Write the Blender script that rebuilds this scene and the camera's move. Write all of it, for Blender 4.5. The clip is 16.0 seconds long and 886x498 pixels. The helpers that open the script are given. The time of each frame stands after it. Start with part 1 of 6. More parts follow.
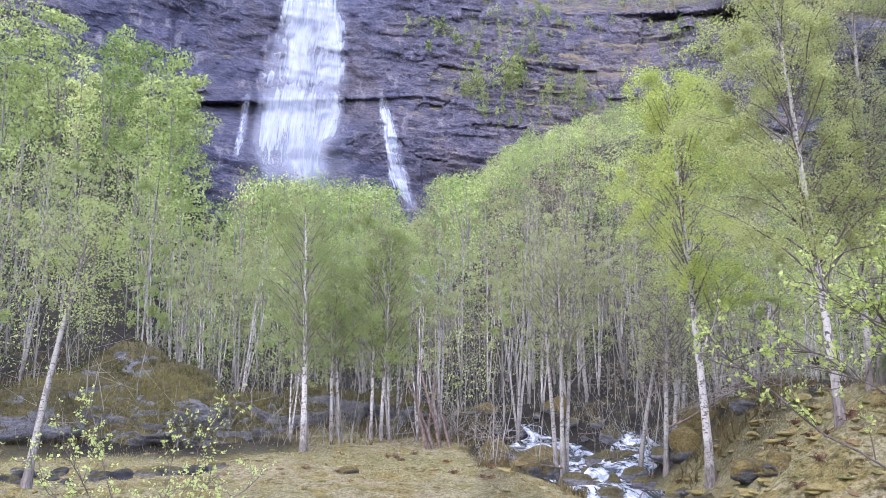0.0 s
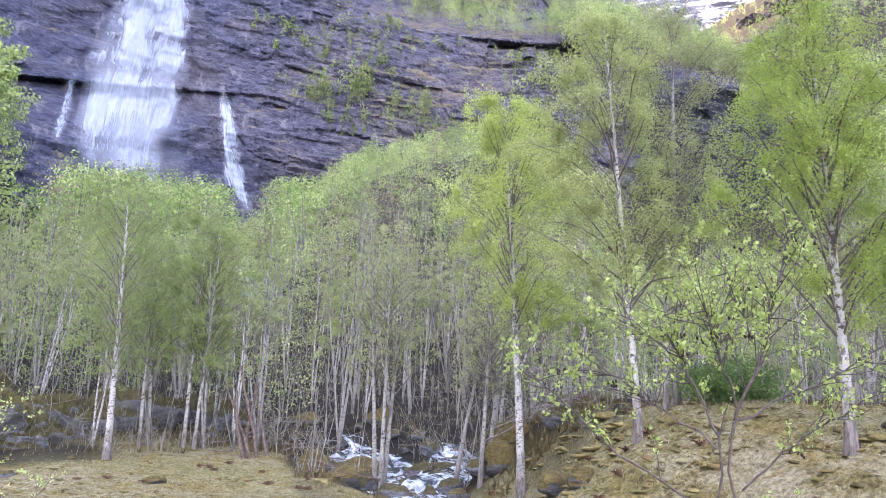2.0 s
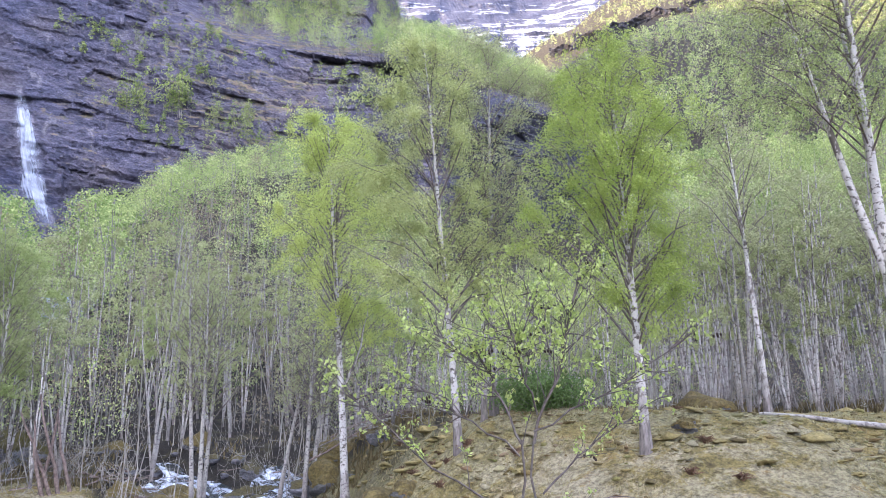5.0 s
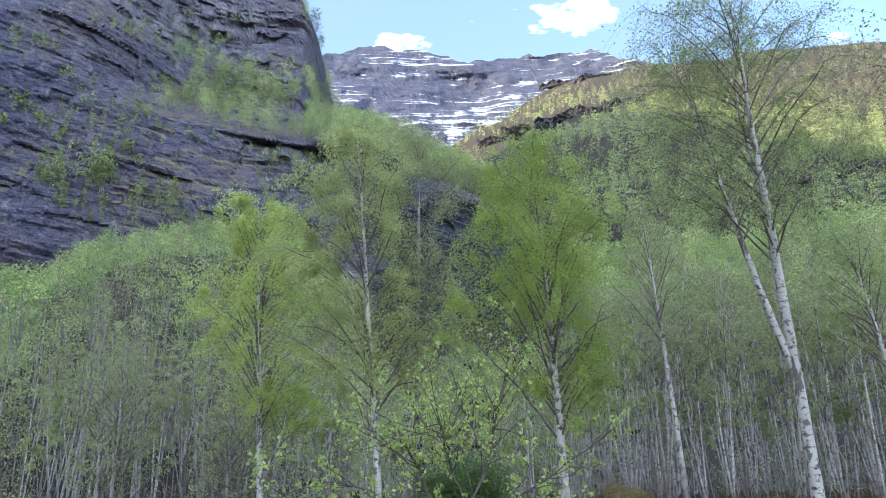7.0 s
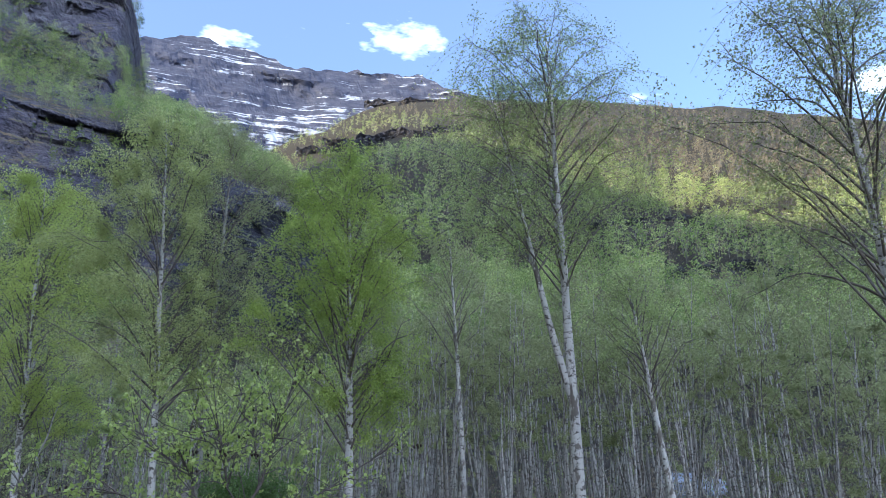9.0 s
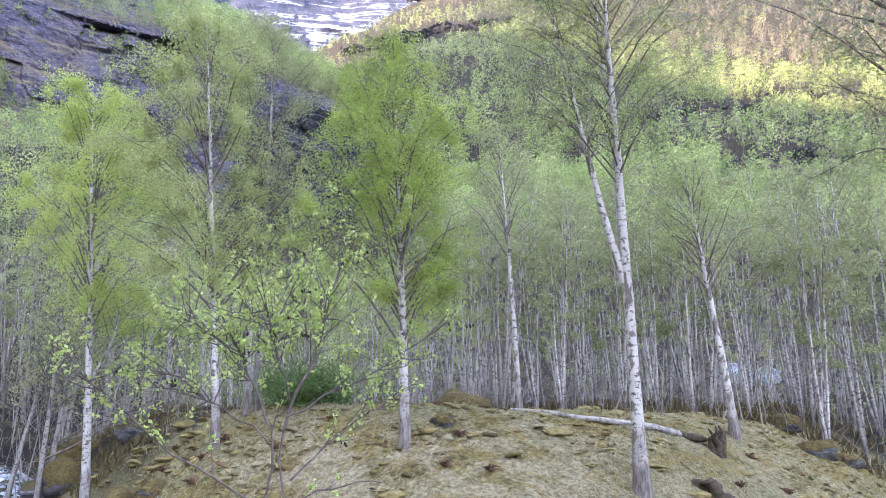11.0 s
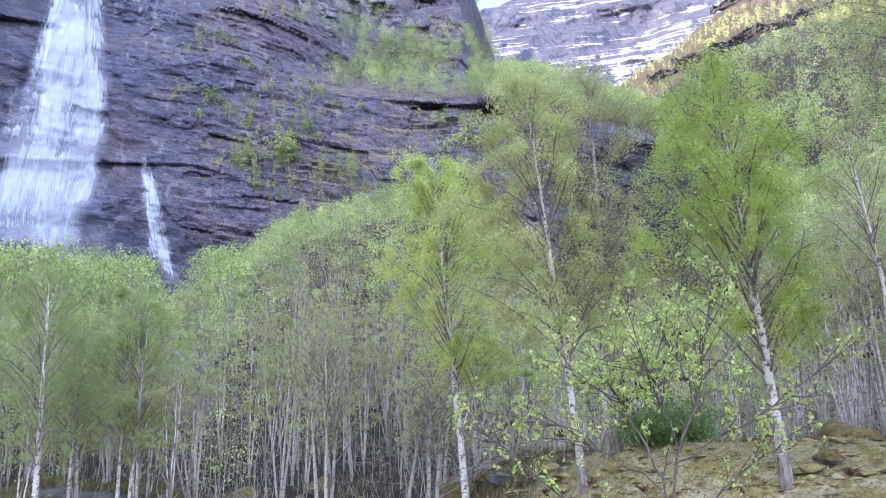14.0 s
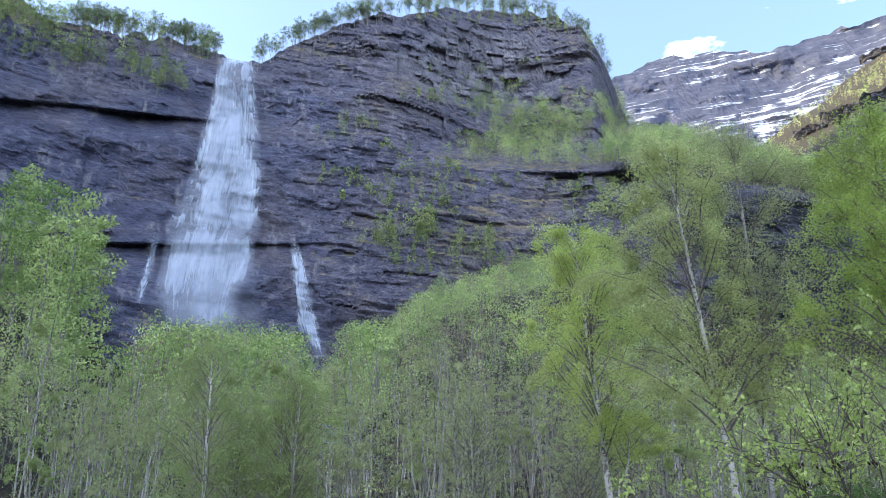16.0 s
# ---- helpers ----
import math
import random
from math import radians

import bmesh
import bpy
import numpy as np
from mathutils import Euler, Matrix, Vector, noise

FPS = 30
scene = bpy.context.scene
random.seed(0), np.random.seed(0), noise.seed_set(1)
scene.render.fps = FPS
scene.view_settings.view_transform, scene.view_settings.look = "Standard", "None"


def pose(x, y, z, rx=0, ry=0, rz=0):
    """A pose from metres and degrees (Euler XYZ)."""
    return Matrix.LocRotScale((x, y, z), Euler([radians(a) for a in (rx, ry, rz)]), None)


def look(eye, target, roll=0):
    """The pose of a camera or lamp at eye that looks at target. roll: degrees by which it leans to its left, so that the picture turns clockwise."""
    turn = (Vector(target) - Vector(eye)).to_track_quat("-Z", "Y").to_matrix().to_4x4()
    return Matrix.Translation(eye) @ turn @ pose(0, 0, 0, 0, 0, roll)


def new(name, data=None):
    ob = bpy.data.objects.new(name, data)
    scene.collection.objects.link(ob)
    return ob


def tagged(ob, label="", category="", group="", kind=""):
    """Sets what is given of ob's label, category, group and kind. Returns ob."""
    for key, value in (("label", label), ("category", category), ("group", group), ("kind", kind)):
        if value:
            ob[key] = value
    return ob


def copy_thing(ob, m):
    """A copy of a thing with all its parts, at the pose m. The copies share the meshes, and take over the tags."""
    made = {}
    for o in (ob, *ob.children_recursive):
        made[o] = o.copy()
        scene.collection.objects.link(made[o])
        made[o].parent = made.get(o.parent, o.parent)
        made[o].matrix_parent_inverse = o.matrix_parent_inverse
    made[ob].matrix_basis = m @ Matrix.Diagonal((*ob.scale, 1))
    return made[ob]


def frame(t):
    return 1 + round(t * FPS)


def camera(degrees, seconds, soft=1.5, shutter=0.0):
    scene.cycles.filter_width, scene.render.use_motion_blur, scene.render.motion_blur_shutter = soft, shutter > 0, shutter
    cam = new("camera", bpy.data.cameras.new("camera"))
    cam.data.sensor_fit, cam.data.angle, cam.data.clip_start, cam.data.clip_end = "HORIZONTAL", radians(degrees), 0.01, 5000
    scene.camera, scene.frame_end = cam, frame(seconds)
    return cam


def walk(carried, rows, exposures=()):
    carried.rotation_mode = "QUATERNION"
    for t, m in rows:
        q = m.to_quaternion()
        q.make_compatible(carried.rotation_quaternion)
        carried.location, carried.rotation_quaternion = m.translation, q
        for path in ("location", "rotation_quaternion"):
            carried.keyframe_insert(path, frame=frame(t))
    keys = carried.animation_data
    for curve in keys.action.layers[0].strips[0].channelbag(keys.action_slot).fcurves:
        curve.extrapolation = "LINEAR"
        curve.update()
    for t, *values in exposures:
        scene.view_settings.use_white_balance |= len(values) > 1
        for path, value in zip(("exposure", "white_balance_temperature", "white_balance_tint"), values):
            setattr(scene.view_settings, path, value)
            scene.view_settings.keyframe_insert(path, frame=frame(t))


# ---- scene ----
cam = camera(59.08, 16.0, soft=0.7)
PATH = [
    (0.0, pose(-0.019, 0.041, 1.597, 98.87, -0.63, -1.53)),
    (0.5, pose(0.003, 0.076, 1.605, 99.20, -1.03, -4.93)),
    (1.0, pose(0.029, 0.088, 1.618, 99.35, -1.72, -8.12)),
    (1.5, pose(0.046, 0.095, 1.617, 99.58, -2.36, -10.77)),
    (2.0, pose(0.055, 0.090, 1.616, 99.91, -2.53, -14.00)),
    (2.5, pose(0.061, 0.075, 1.616, 100.02, -2.22, -16.02)),
    (3.0, pose(0.072, 0.052, 1.616, 100.09, -1.74, -17.77)),
    (3.5, pose(0.080, 0.038, 1.615, 100.16, -1.37, -19.77)),
    (4.0, pose(0.097, 0.021, 1.614, 100.17, -0.90, -21.96)),
    (4.2, pose(0.098, 0.006, 1.613, 100.21, -0.72, -23.07)),
    (6.3, pose(-0.054, -0.147, 1.659, 105.22, 0.26, -30.42)),
    (6.5, pose(-0.056, -0.169, 1.654, 105.94, 0.17, -31.05)),
    (7.0, pose(-0.066, -0.170, 1.653, 107.58, -0.10, -32.09)),
    (7.5, pose(-0.051, -0.163, 1.674, 108.83, -0.25, -32.81)),
    (8.0, pose(-0.019, -0.165, 1.673, 109.46, -0.98, -38.18)),
    (8.5, pose(-0.005, -0.164, 1.667, 109.82, -1.40, -44.16)),
    (8.7, pose(-0.023, -0.181, 1.654, 109.83, -1.53, -46.20)),
    (10.8, pose(0.147, -0.056, 1.566, 101.48, -0.99, -45.47)),
    (11.0, pose(0.147, -0.029, 1.566, 101.36, -0.60, -43.06)),
    (11.5, pose(0.115, -0.049, 1.578, 101.51, 0.65, -36.48)),
    (12.0, pose(0.091, -0.054, 1.588, 101.88, 1.58, -32.95)),
    (12.5, pose(0.061, -0.040, 1.600, 102.59, 1.52, -30.73)),
    (13.0, pose(0.050, -0.003, 1.605, 103.52, 1.52, -25.99)),
    (13.5, pose(0.015, 0.017, 1.603, 104.05, 1.32, -21.31)),
    (14.0, pose(-0.023, -0.001, 1.603, 104.30, 1.38, -18.24)),
    (14.5, pose(-0.050, 0.001, 1.608, 105.05, 1.11, -15.49)),
    (15.0, pose(-0.072, 0.000, 1.612, 106.01, 0.77, -12.15)),
    (15.5, pose(-0.085, 0.001, 1.624, 107.78, 0.51, -9.69)),
    (16.0, pose(-0.118, -0.034, 1.632, 109.63, 0.10, -8.09)),
]
EXPOSURES = [(0.0, 2.59, 5950, 28), (4.2, 2.54, 5700, 27), (6.3, 2.14, 5550, 20), (7.0, 1.78, 5350, 12), (7.5, 1.47, 5150, 8), (8.7, 1.22, 5100, 11), (10.8, 2.4, 5450, 25), (13.0, 2.44, 5500, 25), (15.0, 2.38, 5450, 18), (15.5, 2.18, 5420, 15), (16.0, 1.79, 5400, 12)]
walk(cam, PATH, EXPOSURES)

# ---- light ----
SUN_AZ, SUN_EL = -80.0, 16.0
world = bpy.data.worlds.new("sky")
scene.world = world
world.use_nodes = True
wn, wl = world.node_tree.nodes, world.node_tree.links
sky = wn.new("ShaderNodeTexSky")
sky.sky_type, sky.sun_disc = "NISHITA", False
sky.sun_elevation, sky.sun_rotation = radians(SUN_EL), radians(SUN_AZ)
sky.air_density, sky.dust_density, sky.ozone_density = 1.0, 2.6, 1.5
# thin drifting cloud all round the sky
wc = wn.new("ShaderNodeTexCoord")
wm = wn.new("ShaderNodeMapping")
wm.inputs["Location"].default_value = (0.95, 0.4, 0.3)
wm.inputs["Scale"].default_value = (2.2, 2.2, 6.0)
wl.new(wc.outputs["Generated"], wm.inputs["Vector"])
wno = wn.new("ShaderNodeTexNoise")
wno.inputs["Scale"].default_value, wno.inputs["Detail"].default_value = 1.6, 6.0
wno.inputs["Roughness"].default_value = 0.6
wl.new(wm.outputs["Vector"], wno.inputs["Vector"])
wr = wn.new("ShaderNodeValToRGB")
wr.color_ramp.elements[0].position, wr.color_ramp.elements[1].position = 0.50, 0.68
wr.color_ramp.elements[0].color = (0.035, 0.035, 0.035, 1)
# the cover thickens to the south-west, unseen behind the walker, added to brighten shade
wdot = wn.new("ShaderNodeVectorMath")
wdot.operation = "DOT_PRODUCT"
wdot.inputs[1].default_value = (-0.10, -0.10, 0.0)
wl.new(wc.outputs["Generated"], wdot.inputs[0])
wadd = wn.new("ShaderNodeMath")
wl.new(wno.outputs["Fac"], wadd.inputs[0])
wl.new(wdot.outputs["Value"], wadd.inputs[1])
# and hangs about the far ridge
wnear = wn.new("ShaderNodeVectorMath")
wnear.operation = "DOT_PRODUCT"
wnear.inputs[1].default_value = (math.cos(radians(32.5)) * math.sin(radians(39)), math.cos(radians(32.5)) * math.cos(radians(39)), math.sin(radians(32.5)))
wl.new(wc.outputs["Generated"], wnear.inputs[0])
wband = wn.new("ShaderNodeMapRange")
for slot, value in (("From Min", 0.988), ("From Max", 1.0), ("To Min", 0.0), ("To Max", 0.085)):
    wband.inputs[slot].default_value = value
wl.new(wnear.outputs["Value"], wband.inputs["Value"])
wsum = wn.new("ShaderNodeMath")
wl.new(wadd.outputs["Value"], wsum.inputs[0])
wl.new(wband.outputs["Result"], wsum.inputs[1])
wl.new(wsum.outputs["Value"], wr.inputs["Fac"])
wmix = wn.new("ShaderNodeMixRGB")
wmix.inputs["Color2"].default_value = (17.0, 17.4, 18.0, 1)
wl.new(wr.outputs["Color"], wmix.inputs["Fac"])
wl.new(sky.outputs["Color"], wmix.inputs["Color1"])
wl.new(wmix.outputs["Color"], wn["Background"].inputs["Color"])
wn["Background"].inputs["Strength"].default_value = 0.13
sun = new("sun", bpy.data.lights.new("sun", "SUN"))
sun.data.energy, sun.data.angle, sun.data.color = 4.8, radians(0.6), (1.0, 0.75, 0.36)
sun.matrix_world = look((math.sin(radians(SUN_AZ)) * 90, math.cos(radians(SUN_AZ)) * 90, 90 * math.tan(radians(SUN_EL))), (0, 0, 0))


# ---- materials ----
class Mat:
    """A node material with short names for the nodes it needs."""

    def __init__(self, name, roughness=0.85):
        self.m = bpy.data.materials.new(name)
        self.m.use_nodes = True
        self.n, self.l = self.m.node_tree.nodes, self.m.node_tree.links
        self.b = self.n["Principled BSDF"]
        self.b.inputs["Roughness"].default_value = roughness
        self.b.inputs["Specular IOR Level"].default_value = 0.25

    def put(self, socket, value):
        if isinstance(value, bpy.types.NodeSocket):
            self.l.new(value, socket)
        else:
            socket.default_value = (*value, 1) if isinstance(value, tuple) and len(value) == 3 and socket.type == "RGBA" else value

    def coords(self, kind="Object", scale=(1, 1, 1), turn=(0, 0, 0)):
        c, m = self.n.new("ShaderNodeTexCoord"), self.n.new("ShaderNodeMapping")
        m.inputs["Scale"].default_value, m.inputs["Rotation"].default_value = scale, turn
        self.l.new(c.outputs[kind], m.inputs["Vector"])
        return m.outputs["Vector"]

    def noise(self, vector, scale, detail=4.0, roughness=0.55, distortion=0.0):
        t = self.n.new("ShaderNodeTexNoise")
        self.l.new(vector, t.inputs["Vector"])
        t.inputs["Scale"].default_value, t.inputs["Detail"].default_value = scale, detail
        t.inputs["Roughness"].default_value, t.inputs["Distortion"].default_value = roughness, distortion
        return t.outputs["Fac"]

    def ramp(self, fac, *stops):
        r = self.n.new("ShaderNodeValToRGB")
        e = r.color_ramp.elements
        while len(e) < len(stops):
            e.new(0.5)
        for item, (at, colour) in zip(e, stops):
            item.position = at
            item.color = (*colour, 1) if isinstance(colour, tuple) else (colour, colour, colour, 1)
        self.put(r.inputs["Fac"], fac)
        return r.outputs["Color"]

    def mix(self, fac, a, b, how="MIX"):
        x = self.n.new("ShaderNodeMixRGB")
        x.blend_type = how
        for s, v in zip(("Fac", "Color1", "Color2"), (fac, a, b)):
            self.put(x.inputs[s], v)
        return x.outputs["Color"]

    def math(self, how, a, b=0.0):
        x = self.n.new("ShaderNodeMath")
        x.operation = how
        self.put(x.inputs[0], a)
        self.put(x.inputs[1], b)
        return x.outputs["Value"]

    def attribute(self, name):
        a = self.n.new("ShaderNodeAttribute")
        a.attribute_name = name
        return a.outputs["Fac"]

    def up(self):
        """How far the surface faces upwards, 0 to 1."""
        g, s = self.n.new("ShaderNodeNewGeometry"), self.n.new("ShaderNodeSeparateXYZ")
        self.l.new(g.outputs["Normal"], s.inputs["Vector"])
        return s.outputs["Z"]

    def island(self):
        return self.n.new("ShaderNodeNewGeometry").outputs["Random Per Island"]

    def thing(self):
        return self.n.new("ShaderNodeObjectInfo").outputs["Random"]

    def bump(self, height, strength, distance):
        b = self.n.new("ShaderNodeBump")
        b.inputs["Strength"].default_value, b.inputs["Distance"].default_value = strength, distance
        self.l.new(height, b.inputs["Height"])
        self.l.new(b.outputs["Normal"], self.b.inputs["Normal"])
        return self

    def colour(self, value):
        self.put(self.b.inputs["Base Color"], value)
        return self


def make_leaf(name, dark, light, tinted=False, shine=0.5):
    """Thin young leaves: a share of the light (shine) passes to their far side."""
    k = Mat(name, 0.6)
    own = 0.2 if tinted else 0.45
    fac = k.math("ADD", k.math("MULTIPLY", k.island(), own), k.math("MULTIPLY", k.attribute("tint") if tinted else k.thing(), 1 - own))
    col = k.ramp(fac, (0.1, dark), (0.9, light))
    # brown for bare trees, and a lesser share as the belt's sunlit tint
    if tinted:
        col = k.mix(k.ramp(k.attribute("bare"), (0.4, 0.0), (0.9, 1.0)), col, (0.235, 0.2, 0.14))
    d, t, mx = k.n.new("ShaderNodeBsdfDiffuse"), k.n.new("ShaderNodeBsdfTranslucent"), k.n.new("ShaderNodeMixShader")
    k.put(d.inputs["Color"], col)
    k.put(t.inputs["Color"], col)
    mx.inputs["Fac"].default_value = shine
    k.l.new(d.outputs["BSDF"], mx.inputs[1])
    k.l.new(t.outputs["BSDF"], mx.inputs[2])
    k.l.new(mx.outputs["Shader"], k.n["Material Output"].inputs["Surface"])
    return k.m


def make_bark(name, pale, mark):
    k = Mat(name, 0.8)
    band = k.noise(k.coords(scale=(8, 8, 14)), 1.3, 5, 0.7)
    blotch = k.noise(k.coords(scale=(7, 7, 2.6)), 1.1, 5, 0.65)
    white = k.mix(k.noise(k.coords(), 9.0, 3), pale, tuple(c * 0.72 for c in pale))
    col = k.mix(k.ramp(band, (0.40, 1.0), (0.47, 0.0)), white, mark)
    col = k.mix(k.ramp(blotch, (0.41, 1.0), (0.46, 0.0)), col, tuple(c * 1.6 for c in mark))
    # cracked grey bark round the foot of the stem
    z = k.n.new("ShaderNodeSeparateXYZ")
    k.l.new(k.coords(), z.inputs["Vector"])
    foot = k.math("SUBTRACT", z.outputs["Z"], k.math("MULTIPLY", k.noise(k.coords(), 2.5, 3), 1.6))
    grey = k.ramp(k.noise(k.coords(scale=(14, 14, 3)), 2.0, 4), (0.3, tuple(c * 0.8 for c in mark)), (0.7, (0.24, 0.21, 0.19)))
    col = k.mix(k.ramp(k.math("ADD", foot, 0.45), (0.0, 1.0), (0.9, 0.0)), col, grey)
    return k.colour(col).bump(band, 0.5, 0.02).m


LEAF_LIME = make_leaf("lime_birch_leaf", (0.325, 0.415, 0.1), (0.525, 0.59, 0.18), False, 0.55)
LEAF_GREEN = make_leaf("birch_leaf", (0.24, 0.3, 0.11), (0.4, 0.46, 0.19))
LEAF_GREY = make_leaf("pale_birch_leaf", (0.27, 0.3, 0.13), (0.4, 0.42, 0.22))
LEAF_BUSH = make_leaf("alder_leaf", (0.27, 0.38, 0.06), (0.56, 0.62, 0.26))
LEAF_FAR = make_leaf("far_leaf", (0.17, 0.25, 0.075), (0.47, 0.53, 0.21), True, 0.3)
LEAF_LEDGE = make_leaf("ledge_leaf", (0.13, 0.18, 0.06), (0.34, 0.41, 0.14), True, 0.35)
LEAF_PINE = make_leaf("pine_needle", (0.09, 0.12, 0.06), (0.23, 0.26, 0.13), False, 0.3)
LEAF_PALE = make_leaf("pale_lime_birch_leaf", (0.33, 0.385, 0.13), (0.5, 0.53, 0.24))
LEAF_SPRUCE = make_leaf("spruce_needle", (0.04, 0.075, 0.028), (0.12, 0.175, 0.07), False, 0.2)
BARK = make_bark("birch_bark", (0.52, 0.495, 0.45), (0.085, 0.074, 0.062))
BARK_GREY = make_bark("grey_birch_bark", (0.36, 0.34, 0.3), (0.1, 0.09, 0.085))


def make_twig():
    k = Mat("brown_twig", 0.8)
    return k.colour(k.ramp(k.noise(k.coords(), 6.0), (0.3, (0.08, 0.065, 0.055)), (0.7, (0.22, 0.19, 0.165)))).m


def make_far_bark():
    k = Mat("far_bark", 0.9)
    return k.colour(k.ramp(k.noise(k.coords(), 0.4), (0.3, (0.1, 0.093, 0.08)), (0.7, (0.28, 0.265, 0.235)))).m


def make_ground():
    k = Mat("moss_and_grass", 0.95)
    o = k.coords()
    big, mid, fine = k.noise(o, 0.16, 4), k.noise(o, 1.9, 9, 0.75), k.noise(o, 14.0, 5, 0.75)
    col = k.ramp(mid, (0.3, (0.07, 0.055, 0.025)), (0.4, (0.2, 0.155, 0.06)), (0.48, (0.325, 0.28, 0.165)), (0.6, (0.395, 0.345, 0.22)), (0.68, (0.25, 0.17, 0.07)), (0.78, (0.16, 0.085, 0.04)))
    col = k.mix(k.ramp(big, (0.36, 0.0), (0.6, 0.75)), col, k.ramp(fine, (0.35, (0.13, 0.13, 0.04)), (0.6, (0.27, 0.26, 0.105))))
    cushion = k.noise(o, 1.1, 9, 0.76, 0.4)
    col = k.mix(k.ramp(cushion, (0.495, 0.0), (0.555, 0.9)), col, k.ramp(mid, (0.36, (0.1, 0.08, 0.03)), (0.46, (0.21, 0.17, 0.05)), (0.58, (0.29, 0.225, 0.07)), (0.68, (0.2, 0.12, 0.045))))
    col = k.mix(0.8, col, k.ramp(fine, (0.36, 0.32), (0.6, 1.15)), "MULTIPLY")
    # dark soil, blackened further to stand for the shade between the stems
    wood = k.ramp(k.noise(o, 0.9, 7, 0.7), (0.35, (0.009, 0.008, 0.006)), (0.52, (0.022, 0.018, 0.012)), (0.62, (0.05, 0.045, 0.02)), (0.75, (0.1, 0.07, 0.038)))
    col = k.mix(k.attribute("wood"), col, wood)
    return k.colour(col).bump(k.noise(o, 7.0, 6, 0.75), 1.0, 0.16).m


def make_rock(name, scale, dark, light, moss, where):
    """Layered rock, with moss, grass or soil where it lies flat enough."""
    k = Mat(name, 0.75)
    o = k.coords()
    layers = k.noise(k.coords(scale=(1, 1, 4.5), turn=(0.0, 0.06, 0.0)), scale, 6, 0.65)
    patch = k.noise(o, scale * 0.35, 4)
    col = k.ramp(layers, (0.3, dark), (0.62, light))
    col = k.mix(k.ramp(patch, (0.4, 0.0), (0.7, 0.7)), col, tuple(c * 0.75 + 0.05 for c in light))
    flat = k.math("ADD", k.up(), k.math("MULTIPLY", k.math("SUBTRACT", k.noise(o, scale * 1.3, 6, 0.7), 0.5), 0.9))
    green = k.ramp(k.noise(o, scale * 2.2, 4), (0.35, tuple(c * 0.6 for c in moss)), (0.65, moss), (0.8, (moss[0] * 1.5, moss[1] * 1.1, moss[2])))
    col = k.mix(k.ramp(flat, (where, 0.0), (where + 0.16, 1.0)), col, green)
    grit = k.noise(o, scale * 9.0, 7, 0.75)
    col = k.mix(0.8, col, k.ramp(grit, (0.32, 0.22), (0.6, 1.0)), "MULTIPLY")
    return k.colour(col).bump(k.math("ADD", layers, k.math("MULTIPLY", grit, 0.6)), 0.9, 0.3 / scale).m


